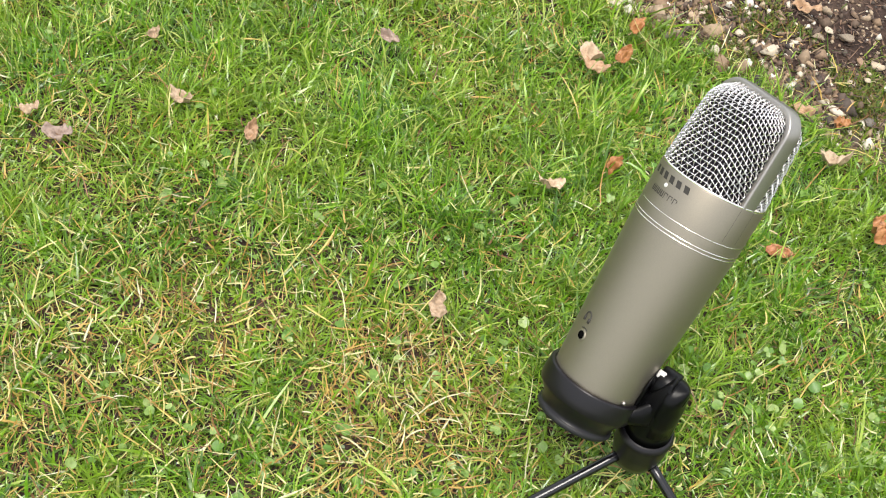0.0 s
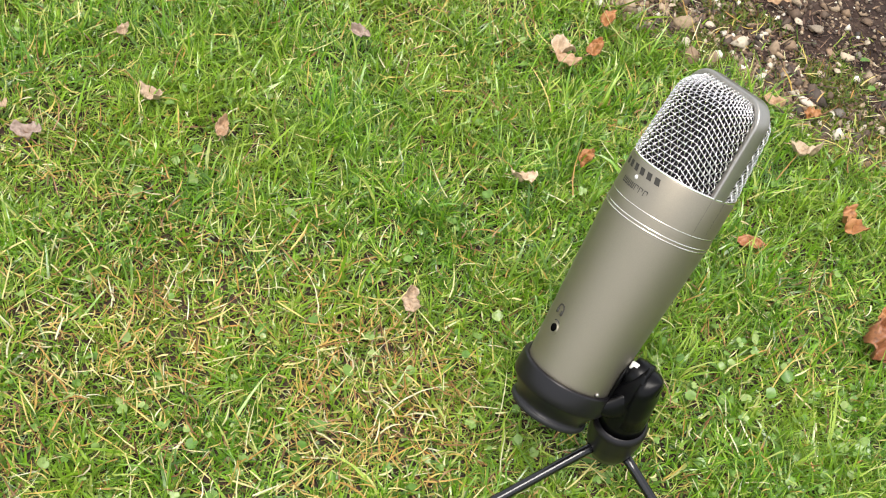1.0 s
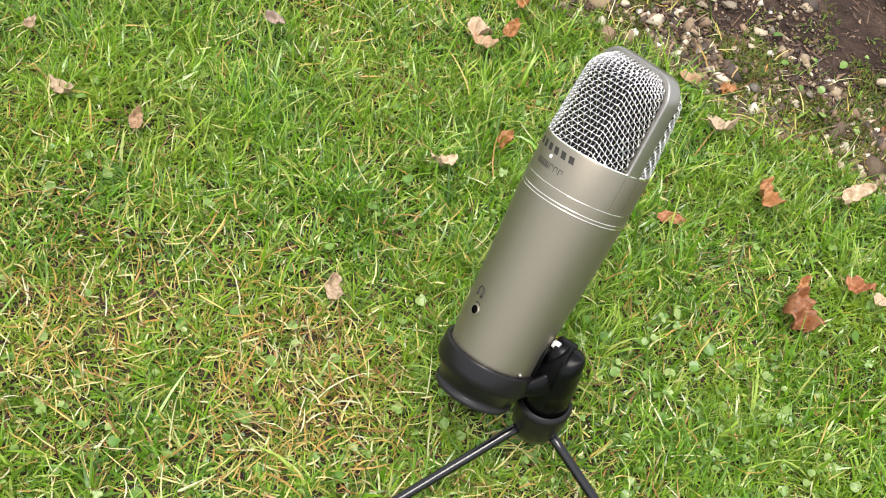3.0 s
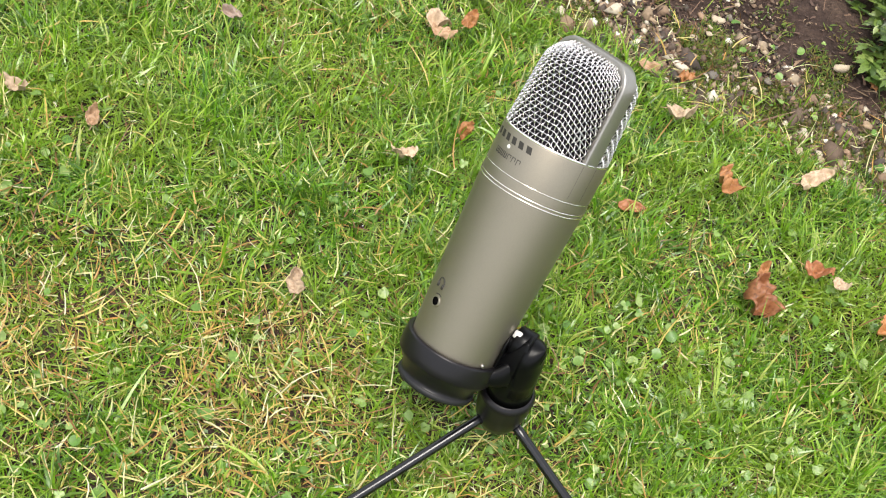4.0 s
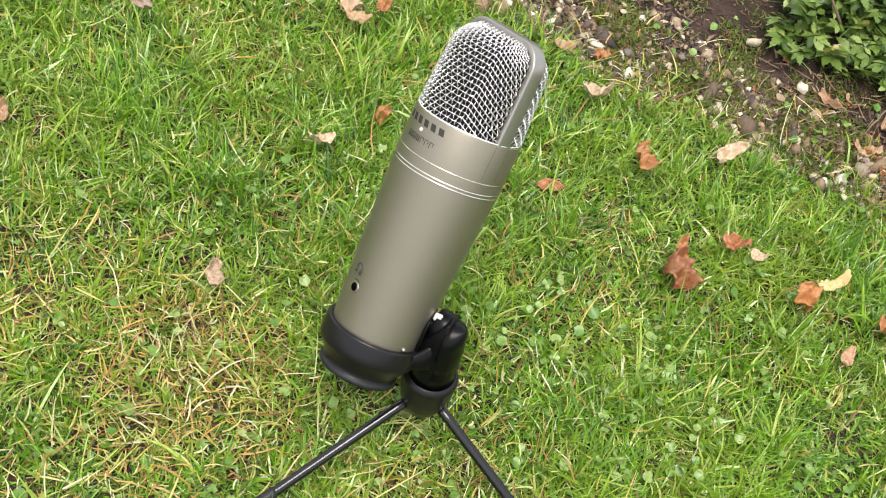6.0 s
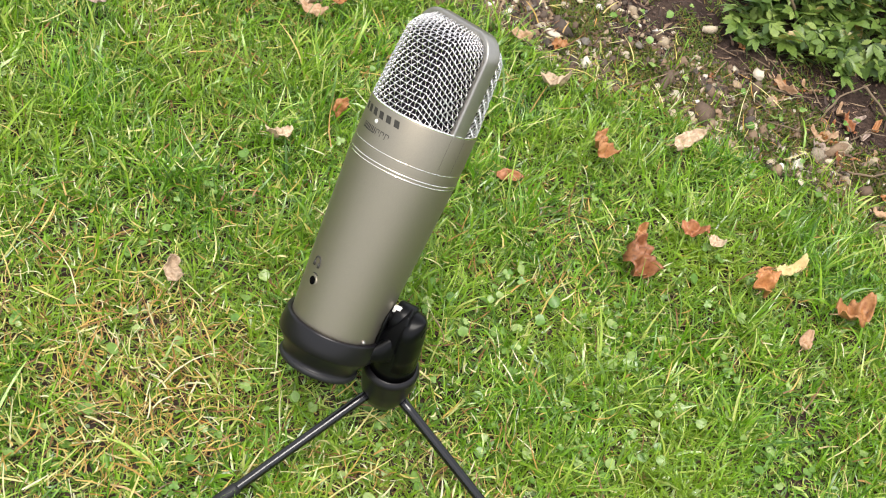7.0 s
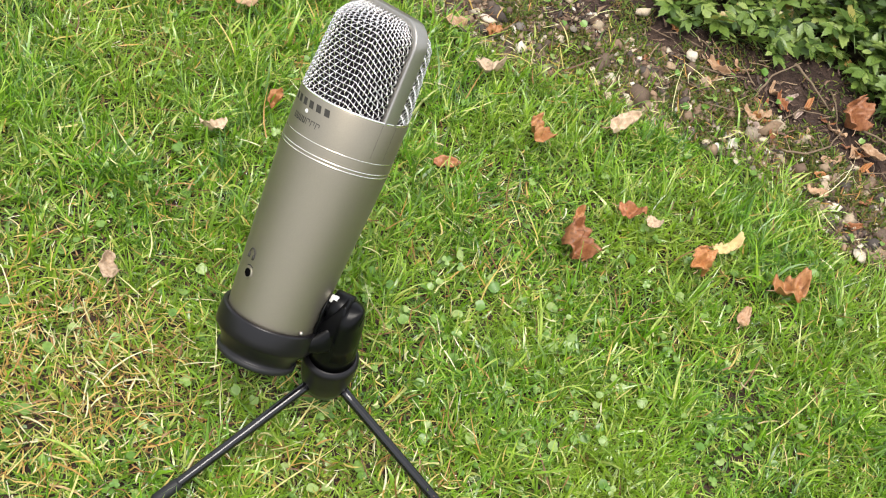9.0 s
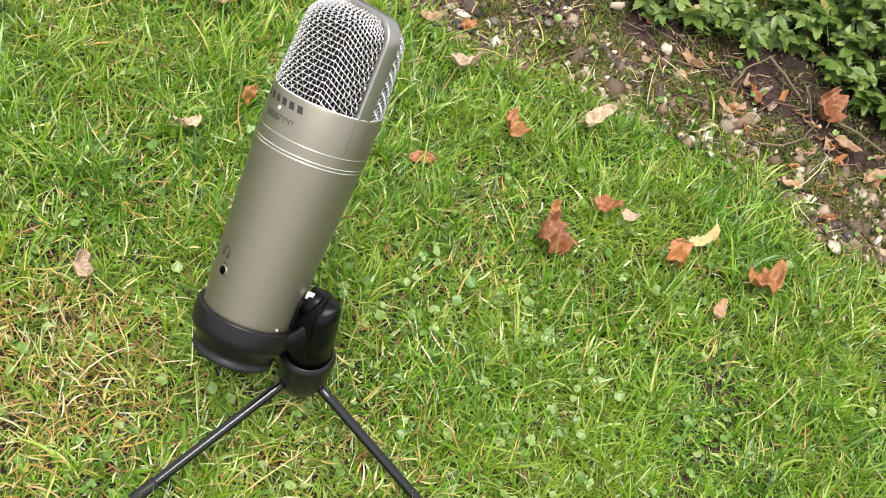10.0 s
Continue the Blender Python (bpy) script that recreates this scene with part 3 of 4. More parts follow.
# ---- fallen leaves ----
def leaf_mesh(seed, length, width, curl, fold, lobes, mat):
    """A withered leaf: uneven torn outline, rolled edges, crumpled face."""
    r = random.Random(seed)
    nl, nw = 18, 10
    verts, faces = [], []
    off = Vector((r.uniform(-9, 9), r.uniform(-9, 9), 0))
    bend = r.uniform(-0.35, 0.35)
    torn = [r.uniform(0.86, 1.08) for _ in range(nl + 2)]
    torn2 = [r.uniform(0.80, 1.08) for _ in range(nl + 2)]
    roll_edge = r.uniform(0.1, 0.5)
    for i in range(nl + 1):
        t = i / nl
        w = (math.sin(math.pi * (0.08 + 0.86 * t) ** 0.85) ** 0.6) * (1 + lobes * math.sin(t * 8 + seed) + 0.5 * lobes * math.sin(t * 21 + 2 * seed))
        for j in range(nw + 1):
            v = 2 * j / nw - 1
            edge = (torn if v > 0 else torn2)[i] * 0.5 + (torn if v > 0 else torn2)[(i + 1)] * 0.5
            y = v * w * width * 0.5 * (1 + (edge - 1) * abs(v) ** 2)
            x = (t - 0.5) * length
            q = Vector((x / length * 2.6, y / length * 2.6, 0)) + off
            z = fold * abs(v) ** 1.2 * w * width * 0.55 + curl * length * ((t - 0.45) ** 2) * 1.8 - roll_edge * max(abs(v) - 0.72, 0) * width
            z += 0.55 * width * noise.noise(q) + 0.30 * width * noise.noise(q * 2.4)
            verts.append((x, y * (1 - 0.4 * abs(fold)) + bend * length * (t - 0.5) ** 2, z))
    for i in range(nl):
        for j in range(nw):
            a = i * (nw + 1) + j
            faces.append((a, a + nw + 1, a + nw + 2, a + 1))
    return raw_mesh("fallen_leaf", verts, faces, mat, True)


LEAVES = [
    # x, y, z, length, width, heading, tip, roll, kind, curl, fold, words
    (-0.124, 0.086, 0.008, 0.017, 0.011, 100, 25, 20, "pale", 0.3, 0.5, "small pale pinkish folded leaf lying in the grass"),
    (-0.074, 0.206, 0.009, 0.018, 0.010, 10, 8, -15, "pale", 0.4, 0.3, "pale tan curled leaf lying in the grass"),
    (-0.038, 0.238, 0.012, 0.015, 0.010, 60, 25, 20, "orange", 0.5, 0.5, "small orange-brown curled leaf in the grass"),
    (0.144, 0.243, 0.012, 0.021, 0.018, 120, 15, 20, "orange", 0.5, 0.45, "orange-brown crumpled leaf in the grass"),
    (0.079, 0.205, 0.008, 0.019, 0.007, 2, 2, 10, "red", 0.15, 0.3, "narrow red-brown leaf in the grass"),
    (0.116, 0.307, 0.009, 0.023, 0.012, 12, 8, -20, "pale", 0.5, 0.4, "pale curled leaf near the lawn's edge"),
    (0.163, 0.147, 0.012, 0.028, 0.021, 105, 22, 10, "red", 0.4, 0.25, "large red-brown curled leaf in the grass"),
    (0.165, 0.167, 0.013, 0.014, 0.008, 70, 20, 10, "orange", 0.5, 0.5, "small orange-brown leaf fragment in the grass"),
    (0.209, 0.266, 0.011, 0.026, 0.013, 30, 15, 25, "pale", 0.6, 0.6, "pale tan twisted leaf in the grass"),
    (0.247, 0.143, 0.013, 0.021, 0.018, 60, 15, 15, "orange", 0.5, 0.4, "orange-brown leaf beside a yellow one"),
    (0.268, 0.155, 0.013, 0.024, 0.011, 20, 10, -10, "yellow", 0.6, 0.5, "yellow pale leaf with torn edge in the grass"),
    (0.308, 0.126, 0.012, 0.026, 0.019, 15, 10, -15, "orange", 0.4, 0.3, "orange-brown cupped leaf deep in the grass"),
    (0.272, 0.104, 0.006, 0.016, 0.009, 60, 10, 0, "tan", 0.3, 0.3, "tan leaf piece half hidden in the grass"),
    (0.205, 0.180, 0.010, 0.020, 0.011, -15, 8, 10, "red", 0.4, 0.4, "brown leaf half hidden in the grass"),
    (0.220, 0.173, 0.010, 0.012, 0.009, -30, 8, 10, "pale", 0.4, 0.3, "small pale leaf in the grass"),
    (-0.319, 0.190, 0.011, 0.021, 0.011, -25, 12, 20, "pale", 0.5, 0.5, "pale pinkish curled leaf in the grass"),
    (-0.380, 0.136, 0.008, 0.020, 0.011, 5, 5, 0, "grey", 0.3, 0.3, "grey-brown withered leaf in the grass"),
    (-0.405, 0.150, 0.008, 0.013, 0.008, 30, 5, 0, "pale", 0.3, 0.3, "small pale withered leaf in the grass"),
    (-0.209, 0.303, 0.011, 0.016, 0.009, -20, 10, 20, "grey", 0.5, 0.6, "grey-brown leaf standing in the grass"),
    (-0.067, 0.347, 0.010, 0.022, 0.012, -40, 6, 10, "pale", 0.4, 0.3, "pale crumpled leaf in the grass"),
    (-0.062, 0.336, 0.009, 0.020, 0.010, -10, 6, 10, "tan", 0.4, 0.3, "tan crumpled leaf in the grass"),
    (-0.045, 0.352, 0.013, 0.016, 0.012, 60, 20, 20, "orange", 0.5, 0.5, "bright orange-brown leaf in the grass"),
    (-0.040, 0.394, 0.010, 0.018, 0.010, 70, 20, 20, "orange", 0.5, 0.5, "orange leaf at the lawn's edge"),
    (-0.360, 0.245, 0.010, 0.010, 0.007, 40, 20, 20, "pale", 0.4, 0.4, "tiny pinkish leaf in the grass"),
    (-0.270, 0.181, 0.009, 0.015, 0.009, 100, 20, 10, "tan", 0.4, 0.4, "tan leaf among dry blades"),
    (0.093, 0.356, 0.004, 0.017, 0.010, -10, 8, 10, "tan", 0.4, 0.3, "tan leaf at the edge of the bed"),
    (0.122, 0.354, 0.004, 0.013, 0.009, 20, 8, 10, "orange", 0.4, 0.3, "small orange leaf at the edge of the bed"),
    (0.088, 0.467, 0.014, 0.025, 0.012, -30, 8, 15, "tan", 0.4, 0.4, "tan leaf lying on the stony bed"),
    (0.301, 0.344, 0.008, 0.026, 0.010, -60, 8, 30, "tan", 0.5, 0.8, "long tan curled leaf lying on the soil"),
    (0.323, 0.301, 0.006, 0.022, 0.010, -12, 5, 10, "tan", 0.4, 0.4, "brown leaf lying on the pebbles"),
    (0.397, 0.304, 0.020, 0.028, 0.022, 80, 30, 20, "red", 0.5, 0.5, "large red-brown leaf leaning on the plant"),
    (0.410, 0.271, 0.010, 0.024, 0.010, -40, 8, 10, "tan", 0.4, 0.6, "tan curled leaf in the bed"),
    (0.425, 0.244, 0.009, 0.022, 0.012, 20, 8, 10, "tan", 0.4, 0.5, "tan leaf on the pebbles"),
    (0.375, 0.262, 0.006, 0.018, 0.008, 10, 5, 5, "tan", 0.3, 0.4, "narrow brown leaf on the soil"),
    (0.355, 0.228, 0.005, 0.017, 0.008, -20, 5, 5, "tan", 0.3, 0.4, "brown leaf at the lawn's edge"),
]


def fallen_leaves():
    for n, (x, y, z, ln, w, head, tip, roll, kind, curl, fold, words) in enumerate(LEAVES):
        me = leaf_mesh(n, ln * 0.95, w * 1.15, curl, fold, 0.10 if n % 3 else 0.03, LEAF_MATS[kind])
        ob = new("fallen_leaf", me)
        tagged(ob, words, "leaf", "fallen leaves")
        ob.matrix_world = pose(x, y, z - 0.0062, roll, -tip, head)
        thick = ob.modifiers.new("thickness", "SOLIDIFY")
        thick.thickness = 0.00035
        bm = bmesh.new()
        tube(bm, [(-0.5 * ln, 0, 0.4 * curl * ln), (-0.62 * ln, 0.03 * ln, 0.42 * curl * ln), (-0.72 * ln, 0.08 * ln, 0.40 * curl * ln)], 0.0003, 5)
        part("stalk", bm, LEAF_MATS["tan"], ob)


fallen_leaves()


def withered_scraps():
    """Brown curled scraps gathered between the stones and the shrub."""
    r = random.Random(33)
    for n in range(58):
        x = r.uniform(0.24, 0.52)
        y = float(np.interp(x, EX, EY)) + r.uniform(0.010, 0.115)
        ln = r.uniform(0.006, 0.018)
        me = leaf_mesh(200 + n, ln, ln * r.uniform(0.35, 0.6), r.uniform(0.3, 0.7), r.uniform(0.3, 0.8), 0.05, LEAF_MATS[r.choice(("tan", "grey", "red", "tan", "orange"))])
        ob = new("withered_leaf", me)
        tagged(ob, "small withered brown leaf curled up on the bed's soil", "leaf", "withered leaves in the bed")
        ob.matrix_world = pose(x, y, float(ground_z(x, y)) + 0.0015, r.uniform(-25, 25), r.uniform(-15, 15), r.uniform(0, 360))
        thick = ob.modifiers.new("thickness", "SOLIDIFY")
        thick.thickness = 0.00035


withered_scraps()


# ---- the planting bed: pebbles, litter, twigs, shrub ----
def pebble_mesh(seed):
    r = random.Random(seed)
    bm = bmesh.new()
    bmesh.ops.create_icosphere(bm, subdivisions=2, radius=0.5)
    off = Vector((r.uniform(-9, 9), r.uniform(-9, 9), r.uniform(-9, 9)))
    flat = r.uniform(0.45, 0.75)
    cuts = [Vector((r.gauss(0, 1), r.gauss(0, 1), r.gauss(0, 1))).normalized() for _ in range(5)]
    for v in bm.verts:
        k = 1 + 0.50 * noise.noise(v.co * 2.3 + off) + 0.22 * noise.noise(v.co * 5 + off)
        for cut in cuts:
            k = min(k, 0.40 / max(v.co.normalized().dot(cut), 0.05) * 1.0)
        v.co = Vector((v.co.x * k * r.choice((1.0, 1.25)), v.co.y * k, v.co.z * k * flat))
    me = bpy.data.meshes.new("pebble")
    bm.to_mesh(me)
    bm.free()
    me.materials.append(stone_mat)
    me.shade_smooth()
    return me


PEBBLES = [pebble_mesh(s) for s in range(9)]
KEY_STONES = [(0.186, 0.372, 0.011, 0), (0.246, 0.319, 0.010, 1), (0.262, 0.346, 0.011, 2), (0.202, 0.325, 0.013, 3), (0.211, 0.313, 0.012, 4), (0.021, 0.421, 0.017, 5),
              (-0.014, 0.414, 0.013, 6), (0.148, 0.426, 0.013, 7), (0.326, 0.280, 0.010, 8), (0.338, 0.269, 0.009, 1), (0.316, 0.284, 0.014, 2), (0.365, 0.239, 0.011, 3),
              (0.245, 0.400, 0.014, 5), (0.226, 0.312, 0.012, 0), (0.234, 0.300, 0.010, 6)]


def pebbles():
    r = random.Random(21)
    spots = list(KEY_STONES)
    while len(spots) < 292:
        x = r.uniform(-0.12, 0.58)
        if x < 0.20:
            d = abs(r.gauss(0, 0.030)) + 0.002 if r.random() < 0.55 else r.uniform(0, 0.13)
        else:
            d = abs(r.gauss(0, 0.015)) - 0.003 if r.random() < 0.90 else r.uniform(0, 0.09)
        y = float(np.interp(x, EX, EY)) + d - 0.012
        size = min(0.0042 + r.expovariate(1 / 0.0036), 0.017)
        if any((x - q[0]) ** 2 + (y - q[1]) ** 2 < (0.45 * (size + q[2])) ** 2 for q in spots):
            continue
        spots.append((x, y, size, r.randrange(9)))
    for x, y, size, k in spots:
        ob = new("pebble", PEBBLES[k])
        tagged(ob, "rounded weathered pebble at the edge of the planting bed", "pebble", "pebbles in the bed")
        z = float(ground_z(x, y)) + size * (0.2 if x < 0.14 else 0.34)
        ob.matrix_world = pose(x, y, z, r.uniform(-20, 20), r.uniform(-20, 20), r.uniform(0, 360)) @ Matrix.Scale(size, 4)


pebbles()


def stuff(name, verts, quads, tris, mat, words, category):
    """A mesh of many small loose pieces from arrays."""
    me = bpy.data.meshes.new(name)
    me.vertices.add(len(verts))
    me.vertices.foreach_set("co", np.asarray(verts, np.float32).ravel())
    loops = np.concatenate([quads.ravel(), tris.ravel()]).astype(np.int32)
    starts = np.concatenate([np.arange(len(quads)) * 4, len(quads) * 4 + np.arange(len(tris)) * 3]).astype(np.int32)
    me.loops.add(len(loops))
    me.loops.foreach_set("vertex_index", loops)
    me.polygons.add(len(starts))
    me.polygons.foreach_set("loop_start", starts)
    me.polygons.foreach_set("use_smooth", np.ones(len(starts), bool))
    me.update(calc_edges=True)
    me.materials.append(mat)
    return tagged(new(name, me), words, category, kind="stuff")


def gravel():
    """Fine grit and crumbs of stone, four-sided lumps."""
    n = 24000
    x = rng.uniform(-0.25, 0.70, n)
    d = np.where(rng.random(n) < 0.62, np.abs(rng.normal(0, 0.030, n)) - 0.012, rng.uniform(0, 0.24, n) * np.where(x < 0.20, 1.0, 0.30))
    y = np.interp(x, EX, EY) + d
    z = ground_z(x, y)
    size = 0.0007 + rng.exponential(0.0010, n)
    octa = np.array([(1, 0, 0), (0, 1, 0), (-1, 0, 0), (0, -1, 0), (0, 0, 0.75), (0, 0, -0.75)], float)
    v = octa[None] * size[:, None, None] * rng.uniform(0.6, 1.35, (n, 6, 1)) * rng.uniform(0.6, 1.6, (n, 1, 3))
    ang = rng.uniform(0, 6.28, n)
    c, s = np.cos(ang)[:, None], np.sin(ang)[:, None]
    v = np.stack([v[..., 0] * c - v[..., 1] * s, v[..., 0] * s + v[..., 1] * c, v[..., 2]], -1) + np.stack([x, y, z + size * 0.3], -1)[:, None]
    f = np.array([(0, 1, 4), (1, 2, 4), (2, 3, 4), (3, 0, 4), (1, 0, 5), (2, 1, 5), (3, 2, 5), (0, 3, 5)])
    tris = (f[None] + 6 * np.arange(n)[:, None, None]).reshape(-1, 3)
    stuff("gravel", v.reshape(-1, 3), np.zeros((0, 4), int), tris, gravel_mat, "fine pale grit and small stones on the soil", "gravel")


gravel()


def blades(name, x, y, base, length, width, heading, lean, bend, mat, words, category, swerve=0.28):
    """Curved, pointed blades of four segments, bending over towards their heading and swerving sideways."""
    n = len(x)
    ts, ws = [0.0, 0.28, 0.56, 0.80, 1.0], [0.8, 1.0, 0.86, 0.55]
    roll = heading + np.pi / 2 + rng.normal(0, 0.5, n)
    sd = np.stack([np.cos(roll), np.sin(roll), rng.normal(0, 0.3, n)], -1)
    sd /= np.linalg.norm(sd, axis=1, keepdims=True)
    turn = rng.normal(0, swerve, n) * 2
    p = np.stack([x, y, base], -1)
    pts, last = [p], 0.0
    for t in ts[1:]:
        mid, step = (t + last) / 2, (t - last) * length
        ang, hd = lean + bend * mid, heading + turn * mid
        p = p + np.stack([np.cos(hd) * np.sin(ang) * step, np.sin(hd) * np.sin(ang) * step, np.cos(ang) * step], -1)
        pts.append(p)
        last = t
    floor = ground_z(x, y) + 0.001
    vs = []
    for q, w in zip(pts[:4], ws):
        q = q.copy()
        q[:, 2] = np.maximum(q[:, 2], floor)
        vs += [q - sd * (width * w / 2)[:, None], q + sd * (width * w / 2)[:, None]]
    tip = pts[4].copy()
    tip[:, 2] = np.maximum(tip[:, 2], floor)
    vs.append(tip)
    v = np.stack(vs, 1).reshape(-1, 3)
    b = 9 * np.arange(n)[:, None]
    quads = np.concatenate([b + np.array([[k, k + 1, k + 3, k + 2]]) for k in (0, 2, 4)])
    return stuff(name, v, quads, b + np.array([[6, 7, 8]]), mat, words, category)


LEAF_XY = np.array([(q[0], q[1], q[3]) for q in LEAVES])


def clear_of_leaves(x, y):
    ok = np.ones(len(x), bool)
    for lx, ly, ln in LEAF_XY:
        ok &= (x - lx) ** 2 + (y - ly + 0.006) ** 2 > (0.15 * ln) ** 2
    return ok


LX0, LX1, LY0, LY1 = -0.58, 0.60, -0.22, 0.60


def lawn():
    n = 310000  # single blades, and tufts that fan out from one root
    x, y = rng.uniform(LX0, LX1, n), rng.uniform(LY0, LY1, n)
    heading = 2.0 * ripple(x, y, 30, 2) + 1.6 * ripple(x, y, 120, 1) + rng.normal(0, 1.6, n)
    vigour = np.ones(n)
    roots = 8500
    rx, ry, rv = rng.uniform(LX0, LX1, roots), rng.uniform(LY0, LY1, roots), rng.lognormal(0, 0.28, roots)
    own = rng.random(n) < 0.5
    pick = rng.integers(0, roots, n)
    a, rad = rng.uniform(0, 6.28, n), np.abs(rng.normal(0, 0.0045, n))
    x, y = np.where(own, rx[pick] + rad * np.cos(a), x), np.where(own, ry[pick] + rad * np.sin(a), y)
    heading = np.where(own, a + rng.normal(0, 0.5, n), heading)
    vigour = np.where(own, rv[pick] * 1.18, vigour)
    d = into_bed(x, y) + 0.012 * ripple(x, y, 90, 1)
    dry = dryness(x, y)
    keep = (d < 0.004) & (rng.random(n) < 1.0 - 0.55 * dry) & clear_of_leaves(x, y)
    keep |= (d > 0) & (d < 0.07) & (rng.random(n) < 0.04)
    x, y, dry, d, heading, vigour = x[keep], y[keep], dry[keep], d[keep], heading[keep], vigour[keep]
    n = len(x)
    length = (0.0120 + 0.0032 * ripple(x, y, 60, 3)) * vigour * rng.lognormal(0, 0.36, n) * (1 - 0.25 * dry)
    length = np.clip(length * np.where(d > -0.02, 0.8, 1.0), 0.005, 0.046)
    wide = np.where(rng.random(n) < 0.34, rng.uniform(0.0011, 0.0021, n), rng.uniform(0.0005, 0.0012, n))
    blades("lawn_grass", x, y, ground_z(x, y) - 0.001, length, wide, heading, rng.uniform(0.0, 1.25, n), rng.uniform(-0.1, 1.5, n),
           grass_mat, "bright green short lawn grass with bent glossy blades", "grass")
    n = 170000  # dead blades lying low
    x, y = rng.uniform(LX0, LX1, n), rng.uniform(LY0, LY1, n)
    dry = dryness(x, y)
    past = into_bed(x, y)
    keep = (past < 0.05) & (rng.random(n) < np.where(past > 0.006, 0.05, np.where(past > -0.008, 0.16, 0.012 + 0.03 * (x < 0.06) + 0.54 * dry)))
    x, y = x[keep], y[keep]
    n = len(x)
    blades("dry_grass", x, y, ground_z(x, y) + rng.uniform(0.0, 0.010, n), rng.lognormal(-4.55, 0.55, n), rng.uniform(0.0004, 0.0012, n), rng.uniform(0, 6.28, n), rng.uniform(0.6, 1.7, n), rng.uniform(-0.7, 0.7, n),
           straw_mat, "dry straw-coloured dead grass lying in the lawn", "dry grass", 0.4)
    n = 60000  # moss and low growth between the blades
    x, y = rng.uniform(LX0, LX1, n), rng.uniform(LY0, LY1, n)
    keep = (into_bed(x, y) < 0.03) & (rng.random(n) < 0.8 + 0.25 * ripple(x, y, 45, 2))
    x, y = x[keep], y[keep]
    n = len(x)
    blades("moss", x, y, ground_z(x, y) - 0.0005, rng.uniform(0.003, 0.010, n), rng.uniform(0.0008, 0.0020, n), rng.uniform(0, 6.28, n), rng.uniform(0.2, 1.2, n), rng.uniform(0.2, 1.2, n),
           moss_mat, "low yellowish-green moss between the grass blades", "moss")
    n = 60000  # the lawn beyond
    x, y = rng.uniform(-2.7, 2.7, n), rng.uniform(-2.7, 2.7, n)
    keep = (into_bed(x, y) < 0) & ((x < LX0) | (x > LX1) | (y < LY0))
    x, y = x[keep], y[keep]
    n = len(x)
    blades("outer_lawn_grass", x, y, ground_z(x, y) - 0.001, rng.uniform(0.02, 0.05, n), rng.uniform(0.003, 0.007, n), rng.uniform(0, 6.28, n), rng.uniform(0.1, 0.9, n), rng.uniform(0.2, 1.2, n),
           grass_mat, "green lawn grass round the stand", "grass")


lawn()


def litter():
    n = 15000
    x = rng.uniform(-0.25, 0.75, n)
    y = np.interp(x, EX, EY) + np.where(rng.random(n) < 0.6, np.abs(rng.normal(0, 0.06, n)) - 0.012, rng.uniform(-0.01, 0.34, n))
    blades("bark_litter", x, y, ground_z(x, y) + rng.uniform(0, 0.004, n), rng.lognormal(-5.4, 0.6, n), rng.uniform(0.0004, 0.0022, n), rng.uniform(0, 6.28, n), rng.uniform(0.9, 1.7, n), rng.uniform(-0.7, 0.7, n),
           litter_mat, "brown bark crumbs and withered bits on the soil", "litter")


litter()


def bed_moss():
    """Olive moss cushions and weeds on the bed's rim."""
    n = 110000
    x = rng.uniform(-0.25, 0.75, n)
    y = np.interp(x, EX, EY) + np.abs(rng.normal(0, 1, n)) * np.where(x < 0.2, 0.045, 0.065) - 0.012
    keep = ripple(x, y, 62, 2) + 0.5 * ripple(x, y, 150, 1) > np.where(x < 0.14, 0.25, -0.15)
    x, y = x[keep], y[keep]
    n = len(x)
    blades("bed_moss", x, y, ground_z(x, y) + rng.uniform(0, 0.002, n), rng.uniform(0.002, 0.007, n), rng.uniform(0.0007, 0.0018, n), rng.uniform(0, 6.28, n), rng.uniform(0.1, 1.3, n), rng.uniform(0, 1.2, n),
           moss_mat, "olive-green moss cushions on the soil", "moss")


bed_moss()


